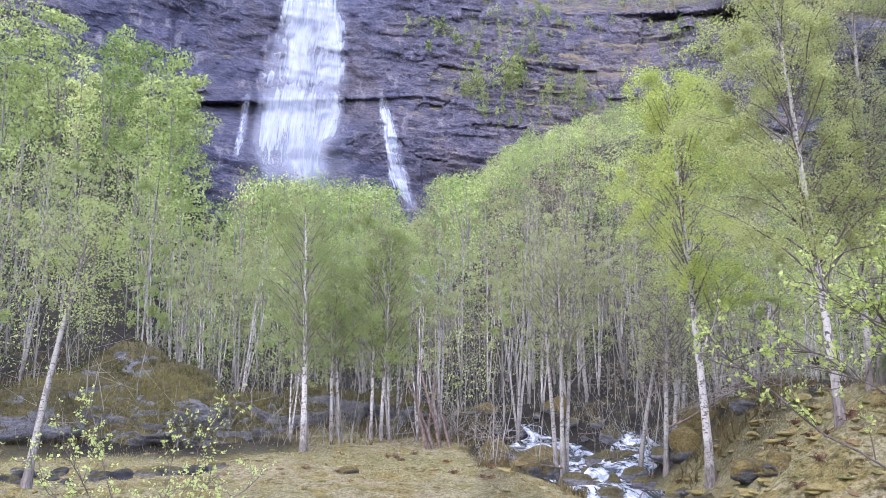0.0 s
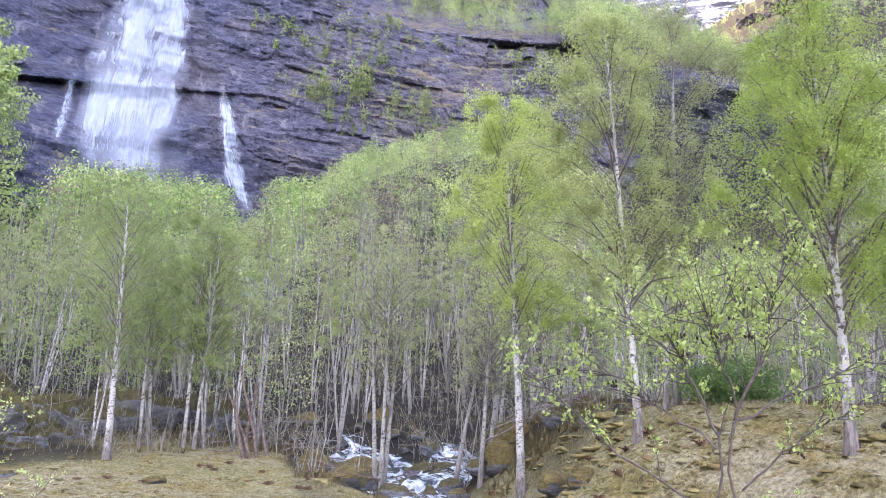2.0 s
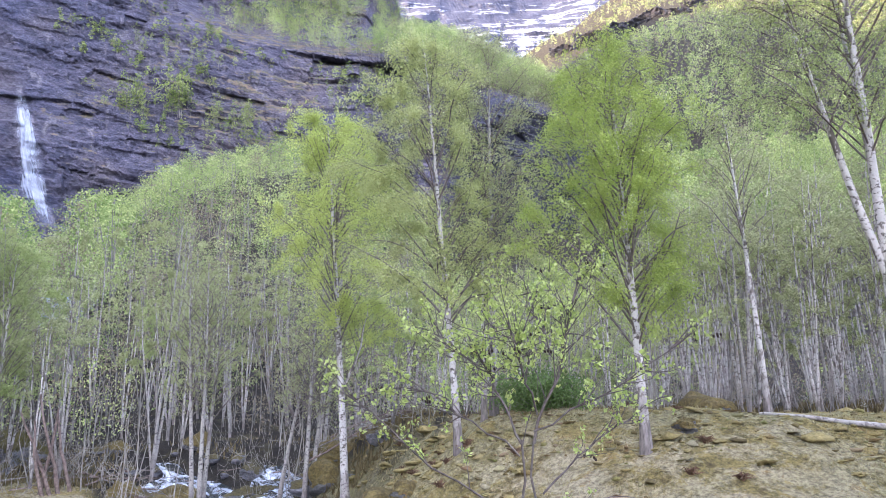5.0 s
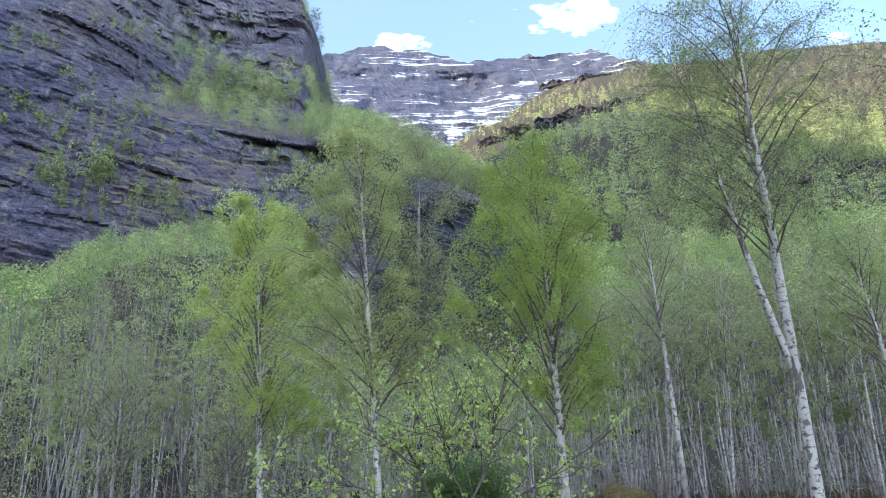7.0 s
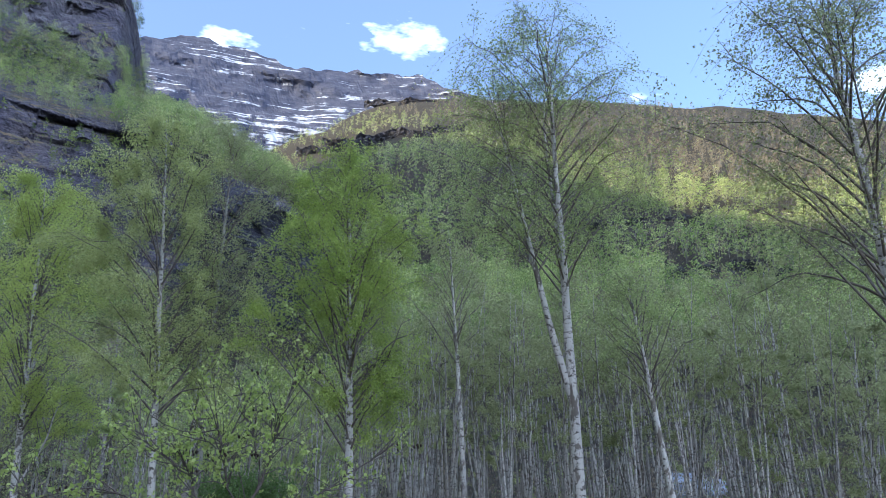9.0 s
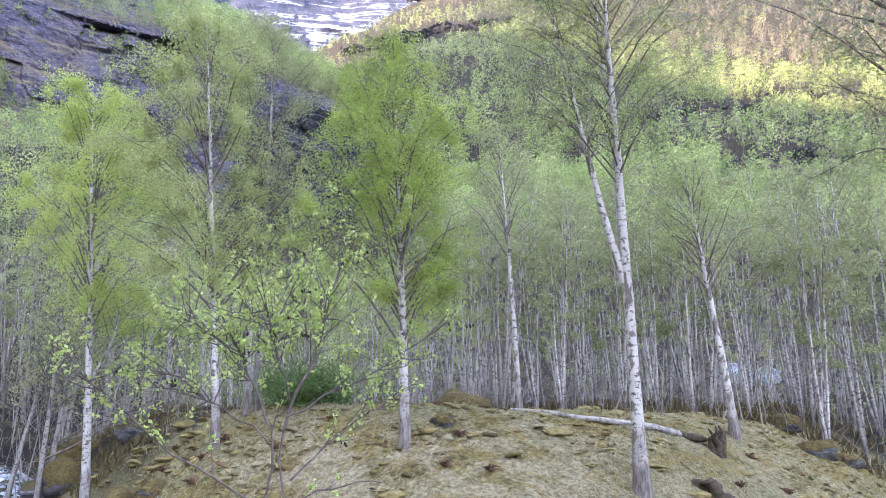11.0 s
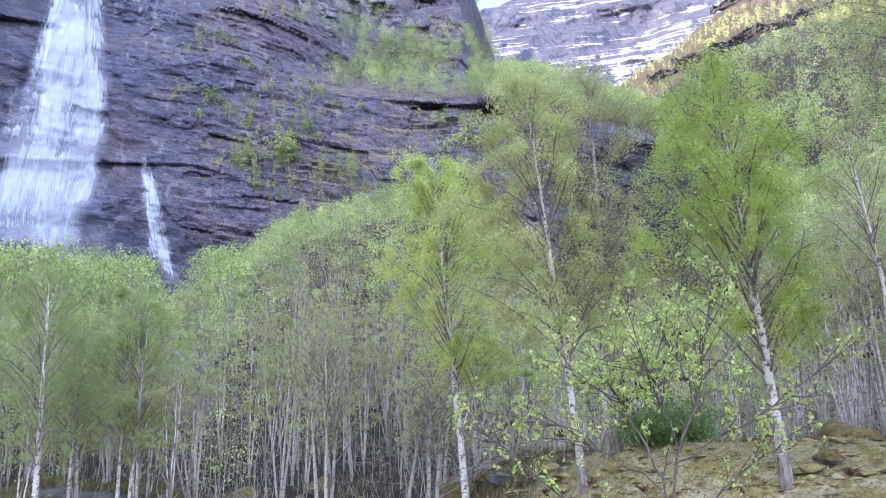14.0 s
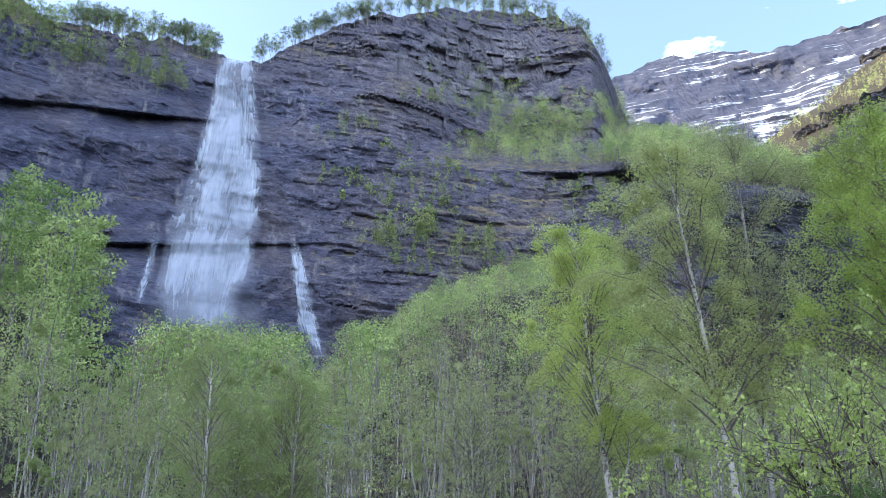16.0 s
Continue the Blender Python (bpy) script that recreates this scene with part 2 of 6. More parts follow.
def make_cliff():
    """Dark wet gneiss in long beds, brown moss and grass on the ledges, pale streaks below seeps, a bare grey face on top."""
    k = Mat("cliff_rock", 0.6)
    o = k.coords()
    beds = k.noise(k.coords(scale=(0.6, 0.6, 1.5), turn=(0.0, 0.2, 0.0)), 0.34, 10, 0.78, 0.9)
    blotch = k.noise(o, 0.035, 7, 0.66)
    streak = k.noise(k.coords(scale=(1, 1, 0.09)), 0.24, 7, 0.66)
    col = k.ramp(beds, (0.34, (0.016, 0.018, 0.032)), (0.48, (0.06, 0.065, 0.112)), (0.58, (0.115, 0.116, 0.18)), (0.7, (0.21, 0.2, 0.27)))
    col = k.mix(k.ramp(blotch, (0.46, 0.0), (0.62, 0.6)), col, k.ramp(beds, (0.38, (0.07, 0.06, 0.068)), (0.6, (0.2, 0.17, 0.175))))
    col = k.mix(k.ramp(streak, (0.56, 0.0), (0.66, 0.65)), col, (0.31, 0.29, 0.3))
    dull = k.ramp(beds, (0.36, (0.05, 0.043, 0.052)), (0.5, (0.15, 0.132, 0.15)), (0.66, (0.28, 0.25, 0.26)))
    col = k.mix(k.math("MULTIPLY", k.attribute("dry"), 0.5), col, dull)
    crack = k.noise(k.coords(scale=(1, 1, 0.45)), 0.2, 9, 0.72, 0.5)
    face = k.ramp(crack, (0.36, (0.05, 0.047, 0.06)), (0.5, (0.17, 0.16, 0.18)), (0.64, (0.31, 0.29, 0.3)))
    col = k.mix(k.math("MULTIPLY", k.attribute("pale"), 0.75), col, face)
    grain = k.noise(k.coords(scale=(1, 1, 1.7)), 1.3, 8, 0.8)
    col = k.mix(0.85, col, k.ramp(grain, (0.36, 0.16), (0.64, 1.2)), "MULTIPLY")
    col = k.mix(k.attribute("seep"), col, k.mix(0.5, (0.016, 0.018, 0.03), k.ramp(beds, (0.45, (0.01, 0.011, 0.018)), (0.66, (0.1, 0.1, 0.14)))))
    # grass and moss hold on where the rock lies flatter, in broken patches along the beds
    hold = k.math("SUBTRACT", k.noise(k.coords(scale=(0.65, 0.65, 1.7), turn=(0.0, 0.2, 0.0)), 0.22, 9, 0.76), 0.5)
    flat = k.math("ADD", k.math("MULTIPLY", k.up(), 0.45), k.math("MULTIPLY", hold, 2.4))
    wide = k.math("MULTIPLY", k.math("SUBTRACT", k.noise(o, 0.028, 4, 0.6), 0.5), 1.1)
    dry = k.math("ADD", k.math("ADD", flat, wide), k.math("MULTIPLY", k.attribute("dry"), 0.42))
    dry = k.math("SUBTRACT", dry, k.math("MULTIPLY", k.attribute("pale"), 0.3))
    herb = k.ramp(k.noise(o, 0.35, 6, 0.7), (0.36, (0.045, 0.05, 0.024)), (0.48, (0.12, 0.11, 0.058)), (0.58, (0.2, 0.15, 0.085)), (0.7, (0.13, 0.09, 0.06)))
    col = k.mix(k.ramp(dry, (0.62, 0.0), (0.82, 0.92)), col, herb)
    k.colour(col)
    k.put(k.b.inputs["Roughness"], k.ramp(k.attribute("dry"), (0.0, 0.4), (0.6, 0.8)))
    return k.bump(k.math("ADD", beds, k.math("MULTIPLY", grain, 0.35)), 0.9, 1.5).m


def make_snow_mountain():
    """Rock tinted blue-grey for distance haze, with snow along its dipping beds, in gullies and in a field at its foot.
    """
    k = Mat("snow_streaked_rock", 0.85)
    o = k.coords()
    beds = k.noise(k.coords(scale=(0.22, 0.22, 4.2), turn=(0.0, 0.26, 0.0)), 0.014, 8, 0.6, 0.5)
    fine = k.noise(k.coords(scale=(1, 1, 2)), 0.02, 8, 0.72)
    gully = k.noise(k.coords(scale=(1.6, 1.6, 0.3), turn=(0.0, -0.5, 0.0)), 0.012, 6, 0.65)
    # the blue in these greys stands for haze over the distance
    col = k.ramp(fine, (0.32, (0.014, 0.017, 0.032)), (0.5, (0.033, 0.037, 0.06)), (0.7, (0.066, 0.067, 0.088)))
    cover = k.math("ADD", beds, k.math("MULTIPLY", k.math("SUBTRACT", fine, 0.5), 0.35))
    cover = k.math("ADD", cover, k.math("MULTIPLY", k.math("SUBTRACT", gully, 0.5), 0.4))
    cover = k.math("ADD", cover, k.attribute("field"))
    col = k.mix(k.ramp(cover, (0.59, 0.0), (0.66, 1.0)), col, (0.3, 0.325, 0.38))
    return k.colour(col).bump(fine, 0.6, 6.0).m


def make_hill():
    k = Mat("wooded_slope_soil", 0.95)
    o = k.coords()
    return k.colour(k.ramp(k.noise(o, 0.06, 7, 0.65), (0.3, (0.06, 0.065, 0.03)), (0.5, (0.13, 0.12, 0.06)), (0.7, (0.17, 0.14, 0.09)))).m


def make_water(name, low, high, stretch, most=0.92):
    """White falling or foaming water, torn into threads with gaps between them."""
    k = Mat(name, 0.5)
    u = k.coords("UV", stretch)
    thread = k.noise(u, 3.0, 6, 0.62, 0.25)
    veil = k.noise(k.coords("UV", (2.2, 1.3, 1)), 2.0, 5)
    lace = k.math("ADD", k.math("MULTIPLY", k.ramp(thread, (0.3, 0.0), (0.7, 1.0)), 0.6), k.math("MULTIPLY", veil, 0.8))
    body = k.math("MULTIPLY", lace, k.attribute("dense"))
    d, t, tr = k.n.new("ShaderNodeBsdfDiffuse"), k.n.new("ShaderNodeBsdfTranslucent"), k.n.new("ShaderNodeBsdfTransparent")
    for s in (d, t):
        k.put(s.inputs["Color"], (0.5, 0.54, 0.62))
    a, b = k.n.new("ShaderNodeMixShader"), k.n.new("ShaderNodeMixShader")
    a.inputs["Fac"].default_value = 0.35
    k.l.new(d.outputs["BSDF"], a.inputs[1])
    k.l.new(t.outputs["BSDF"], a.inputs[2])
    k.put(b.inputs["Fac"], k.ramp(body, (low, 0.0), (high, most)))
    k.l.new(tr.outputs["BSDF"], b.inputs[1])
    k.l.new(a.outputs["Shader"], b.inputs[2])
    k.l.new(b.outputs["Shader"], k.n["Material Output"].inputs["Surface"])
    return k.m


def make_stream():
    k = Mat("rushing_stream", 0.12)
    foam = k.noise(k.coords(scale=(1.2, 0.5, 1)), 2.0, 7, 0.7, 1.0)
    k.b.inputs["Specular IOR Level"].default_value = 0.5
    k.colour(k.ramp(foam, (0.44, (0.02, 0.024, 0.026)), (0.53, (0.22, 0.25, 0.28)), (0.64, (0.66, 0.7, 0.76))))
    k.put(k.b.inputs["Roughness"], k.ramp(foam, (0.45, 0.1), (0.58, 0.7)))
    return k.bump(foam, 0.8, 0.08).m


def make_plain(name, dark, light, scale, rough=0.9, depth=0.02):
    k = Mat(name, rough)
    f = k.noise(k.coords(), scale, 6, 0.65)
    return k.colour(k.ramp(f, (0.3, dark), (0.7, light))).bump(f, 0.6, depth).m


BRUSH = make_plain("grey_brush_wood", (0.13, 0.12, 0.1), (0.37, 0.35, 0.305), 3.0)
STEM = make_plain("brown_shrub_bark", (0.05, 0.04, 0.035), (0.17, 0.145, 0.125), 25.0)
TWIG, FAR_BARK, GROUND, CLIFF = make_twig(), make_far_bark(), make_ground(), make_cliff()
SNOW_MOUNTAIN, HILL, STREAM = make_snow_mountain(), make_hill(), make_stream()
FALL = make_water("falling_water", 0.16, 1.15, (6.0, 0.5, 1.0), 0.9)
VEIL = make_water("thin_falling_water", 0.3, 1.05, (14.0, 1.2, 1.0), 0.5)
TRICKLE = make_water("trickling_water", 0.15, 1.0, (3.0, 2.0, 1.0), 0.6)
SPRAY = make_water("drifting_spray", 0.1, 1.1, (1.5, 1.0, 1.0), 0.12)
BOULDER = make_rock("mossy_boulder_rock", 1.6, (0.03, 0.03, 0.033), (0.27, 0.27, 0.29), (0.14, 0.12, 0.048), 0.3)
MOSSY = make_rock("moss_grown_stone", 2.2, (0.03, 0.03, 0.03), (0.2, 0.2, 0.2), (0.2, 0.155, 0.05), -0.15)
CRAG = make_rock("crag_rock", 0.25, (0.012, 0.012, 0.018), (0.075, 0.072, 0.09), (0.09, 0.09, 0.04), 0.7)
FERN = make_plain("dead_fern", (0.035, 0.02, 0.012), (0.17, 0.1, 0.055), 9.0)
TUFT = make_leaf("dry_tuft", (0.05, 0.052, 0.02), (0.18, 0.16, 0.062), False, 0.3)
MOSS = make_plain("moss", (0.1, 0.085, 0.032), (0.27, 0.22, 0.085), 16.0, 0.95, 0.03)
DEAD_STEM = make_plain("dead_stem_wood", (0.06, 0.043, 0.035), (0.24, 0.185, 0.155), 9.0)
ROTTEN = make_plain("rotten_wood", (0.014, 0.012, 0.009), (0.1, 0.076, 0.05), 14.0)
HERB = make_leaf("dry_herb", (0.045, 0.04, 0.018), (0.16, 0.13, 0.065), False, 0.3)
LEAF_JUNIPER = make_leaf("juniper_needle", (0.05, 0.09, 0.03), (0.17, 0.25, 0.085), False, 0.25)
CONE = make_plain("old_cone", (0.015, 0.01, 0.008), (0.06, 0.04, 0.03), 30.0)


def make_clump():
    k = Mat("moss_and_litter_clump", 0.95)
    col = k.ramp(k.island(), (0.0, (0.11, 0.09, 0.04)), (0.3, (0.21, 0.165, 0.06)), (0.5, (0.27, 0.24, 0.13)), (0.7, (0.17, 0.17, 0.05)), (0.85, (0.17, 0.1, 0.045)), (1.0, (0.26, 0.245, 0.15)))
    f = k.noise(k.coords(), 60.0, 4, 0.7)
    return k.colour(k.mix(0.7, col, k.ramp(f, (0.3, 0.4), (0.65, 1.1)), "MULTIPLY")).bump(f, 0.8, 0.01).m


CLUMP = make_clump()
STRAW = make_leaf("grass_blade", (0.17, 0.155, 0.05), (0.4, 0.345, 0.2), False, 0.3)
SNOW = make_plain("old_snow", (0.15, 0.18, 0.235), (0.27, 0.31, 0.38), 0.8)


# ---- shared shapes ----
EYE = 1.6


def lattice(ix, iy, iz, seed):
    n = (ix * 374761393 + iy * 668265263 + iz * 2147483647 + seed * 974634777) & 0xFFFFFFFF
    n = ((n ^ (n >> 13)) * 1274126177) & 0xFFFFFFFF
    return ((n ^ (n >> 16)) & 0xFFFF) / 32767.5 - 1.0


def soft_noise(x, y, z, seed=0):
    """Smooth noise from -1 to 1 for arrays."""
    x, y, z = np.broadcast_arrays(*(np.asarray(v, float) for v in (x, y, z)))
    i = [np.floor(v).astype(np.int64) for v in (x, y, z)]
    f = [v - w for v, w in zip((x, y, z), i)]
    f = [v * v * (3 - 2 * v) for v in f]
    out = 0.0
    for a in (0, 1):
        for b in (0, 1):
            for c in (0, 1):
                w = (f[0] if a else 1 - f[0]) * (f[1] if b else 1 - f[1]) * (f[2] if c else 1 - f[2])
                out = out + w * lattice(i[0] + a, i[1] + b, i[2] + c, seed)
    return out


def fbm(x, y, z, octaves=4, seed=0, gain=0.5):
    total, size = 0.0, 1.0
    for n in range(octaves):
        total = total + size * soft_noise(np.asarray(x) * 2**n, np.asarray(y) * 2**n, np.asarray(z) * 2**n, seed + n)
        size *= gain
    return total


def ease(a, b, t):
    t = np.clip((np.asarray(t, float) - a) / (b - a), 0, 1)
    return t * t * (3 - 2 * t)


def curve(points, t):
    """A line through (t, value) pairs with rounded corners."""
    xs, ys = np.array(points, float).T
    return sum(np.interp(np.asarray(t, float) + d, xs, ys) for d in (-0.8, -0.4, 0, 0.4, 0.8)) / 5


# ---- the lie of the land ----
STREAM_LINE = np.array([(-60, 4.5), (-30, 6), (-8, 8.5), (2, 13), (5.0, 17.2), (5.3, 20), (5.2, 23.5), (4.8, 27), (4.2, 33)], float)
SIDE_LINE = np.array([(5.3, 22.0), (6.6, 24.5), (7.6, 27), (8.0, 31)], float)
FOOT = [(-180, 10), (-60, 15), (-32, 18), (-20, 18), (-16, 10.5), (-12, 10), (-2, 11.5), (3, 13.4), (5, 15.8), (7, 17.2), (10, 17.9), (15, 18.5), (21, 18.9), (25, 19), (28, 23.5), (30, 25), (32, 26.2), (35, 28), (39, 29.6), (48, 30.6), (60, 29.8), (68, 28.4), (76, 26.4), (95, 20), (180, 10)]
REACH = [(-180, 90), (-32, 60), (-20, 60), (-14, 80), (5, 80), (15, 80), (20, 90), (24, 150), (29, 330), (37, 330), (43, 240), (95, 260), (180, 200)]
EDGE = [(-180, 300), (19, 250), (25, 1000), (95, 1000), (180, 400)]


# how high the crowns of the near wood and of the far slope reach, as angles by bearing
CANOPY = [(-40, 19), (-28, 19), (-24, 18.2), (-20.5, 16.3), (-17.5, 13.8), (-14.5, 14.5), (-12, 16), (-8.5, 15), (-4.5, 15.6), (-1.5, 12.8), (2, 14.6), (6, 12.4), (11, 11.2), (16, 11.5), (19, 12.5), (24, 13.5), (27, 12.6), (36, 12.8), (40, 15.5), (46, 16.8), (60, 17), (80, 18)]
MOUND = [(-40, 30), (-17, 26), (-14, 15), (-1, 15), (3, 15.6), (4.6, 16.8), (7, 18.0), (10, 18.6), (13, 19.2), (20, 19.9), (24.5, 19.2), (27, 16.8), (30, 15.6), (36, 15.6), (40, 18)]


def to_line(x, y, line):
    """The distance to a line of points."""
    best = np.full(np.shape(x), 1e9)
    for (ax, ay), (bx, by) in zip(line[:-1], line[1:]):
        t = np.clip(((x - ax) * (bx - ax) + (y - ay) * (by - ay)) / ((bx - ax) ** 2 + (by - ay) ** 2), 0, 1)
        best = np.minimum(best, np.hypot(x - ax - t * (bx - ax), y - ay - t * (by - ay)))
    return best


def land(x, y):
    """The ground's height: a meadow, a knoll, a stream and the slopes behind."""
    x, y = np.asarray(x, float), np.asarray(y, float)
    az, r = np.degrees(np.arctan2(x, y)), np.hypot(x, y)
    z = -1.0 * ease(3, 17, r)
    qx = np.where(x < 13, (x - 13) / 8, (x - 13) / 24)
    qy = np.where(y < 14, (y - 14) / 8.5, (y - 14) / 16)
    z = z + 2.4 * (1 - ease(0.55, 1.25, np.hypot(qx, qy)))
    edge = curve(EDGE, az)
    out = np.maximum(np.minimum(r, edge) - 26, 0)
    el = curve(FOOT, az) * (1 - np.exp(-out / curve(REACH, az)))
    slope = np.minimum(r, edge) * np.tan(np.radians(el))
    z = z + slope + np.maximum(r - edge, 0) * 0.02
    z = z + (0.10 * fbm(x * 0.5, y * 0.5, 3.0, 3, 5) + 0.07 * np.abs(fbm(x * 1.6, y * 1.6, 3.0, 4, 6))) * ease(3, 8, r) + 0.8 * fbm(x * 0.06, y * 0.06, 1.0, 3, 9) * ease(30, 60, r)
    z = z + 6.0 * fbm(x * 0.012, y * 0.012, 7.0, 3, 15) * ease(90, 200, r)
    thin = 1.001 - ease(28, 36, y)
    cut = np.maximum(np.exp(-((to_line(x, y, STREAM_LINE) / (2.0 * thin)) ** 2)), 0.8 * np.exp(-((to_line(x, y, SIDE_LINE) / (1.5 * thin)) ** 2)))
    bed = -1.75 + slope
    return np.where(r < 190, z + (np.minimum(bed, z) - z) * cut, z)


def spot(az, r, sink=0.0):
    """A place on the ground, by its bearing and distance from the middle of the place."""
    x, y = r * math.sin(radians(az)), r * math.cos(radians(az))
    return x, y, float(land(x, y)) - sink


def mesh_object(name, verts, faces, material, smooth=True, attributes=(), parent=None, label=""):
    """One mesh object from arrays of places and of three- or four-cornered faces."""
    verts, faces = np.asarray(verts, np.float32), np.asarray(faces, np.int32)
    me = bpy.data.meshes.new(name)
    n, k = faces.shape
    me.vertices.add(len(verts))
    me.vertices.foreach_set("co", verts.ravel())
    me.loops.add(n * k)
    me.loops.foreach_set("vertex_index", faces.ravel())
    me.polygons.add(n)
    me.polygons.foreach_set("loop_start", np.arange(n, dtype=np.int32) * k)
    me.polygons.foreach_set("use_smooth", np.full(n, smooth))
    for key, values in attributes:
        if key == "UV":
            layer = me.uv_layers.new(name="UVMap")
            layer.data.foreach_set("uv", np.asarray(values, np.float32)[faces.ravel()].ravel())
        else:
            me.attributes.new(key, "FLOAT", "POINT").data.foreach_set("value", np.asarray(values, np.float32).ravel())
    me.materials.append(material)
    me.update(calc_edges=True)
    me.validate()
    ob = new(name, me)
    if parent:
        ob.parent = parent
    if label:
        ob["label"] = label
    return ob


def sheet(rows, columns, closed=False):
    """The four-cornered faces of a grid of rows x columns points."""
    i, j = np.meshgrid(np.arange(rows - 1), np.arange(columns if closed else columns - 1), indexing="ij")
    jn = (j + 1) % columns
    return np.stack([i * columns + j, i * columns + jn, (i + 1) * columns + jn, (i + 1) * columns + j], -1).reshape(-1, 4)


# ---- ground ----
def build_ground():
    az = np.concatenate([np.arange(-40, 86, 0.48), np.arange(86, 320, 4.0)])
    r = [0.0, 0.7, 1.4]
    while r[-1] < 4800:
        r.append(r[-1] + (0.5 if r[-1] < 8 else 0.2 if r[-1] < 25 else 0.4 + (r[-1] - 25) * 0.04))
    r = np.array(r)
    rr, aa = np.meshgrid(r, np.radians(az), indexing="ij")
    x, y = rr * np.sin(aa), rr * np.cos(aa)
    z = land(x, y)
    deg = (np.degrees(aa) + 180) % 360 - 180
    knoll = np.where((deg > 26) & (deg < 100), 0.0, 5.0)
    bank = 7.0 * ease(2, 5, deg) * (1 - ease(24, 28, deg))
    # where the shade-blackened woodland floor begins
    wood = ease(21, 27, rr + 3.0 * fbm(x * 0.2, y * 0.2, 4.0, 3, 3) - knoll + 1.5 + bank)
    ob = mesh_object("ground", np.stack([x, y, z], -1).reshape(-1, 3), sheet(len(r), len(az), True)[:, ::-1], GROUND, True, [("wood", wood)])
    tagged(ob, "pale mossy grass ground rising into wooded slopes", "ground", kind="structure")


build_ground()

# ---- the cliff, as a face of beds that leans back ----
BROW = [(-75, 31), (-40, 31), (-26, 31.2), (-20, 32.2), (-13, 32.6), (-10.6, 32.3), (-9.6, 31.9), (-7.4, 31.9), (-6.4, 32.6), (-4, 34.1), (0, 35.5), (3, 36.2), (9, 36.8), (16.8, 36.0), (20, 34.8), (21.6, 33.2), (22.4, 30.0), (23.2, 27.2), (25.2, 26.4), (28.9, 24.9), (31.9, 23.2), (35.5, 21.2), (37.5, 18.5), (40, 16)]
TERRACE = [(-10, 26.0), (6, 25.8), (11, 25.3), (21.4, 24.6), (24, 24.8), (27, 24.0), (31, 22.4), (34, 21.7), (36, 20.4), (38, 18), (40, 15)]
LOWER_LIP = [(-40, 18.0), (-17, 18.4), (-5, 19.5), (0, 19.9), (4, 19.0), (40, 17.0)]
UPPER_LIP = [(-75, 26), (-25, 26.3), (-20, 27.1), (-10.5, 27.7), (40, 27.7)]


def bare_face(az, el):
    """Where the cliff below its brow is bare, upright and pale, 0 to 1."""
    d = ((az - 11.5) / 8.0) ** 2 + ((el - 32.6 + 0.1 * (az - 11)) / 2.9) ** 2
    return 1 - ease(0.45, 1.15, d + 0.25 * soft_noise(az * 0.7, el * 0.7, 1, 64))


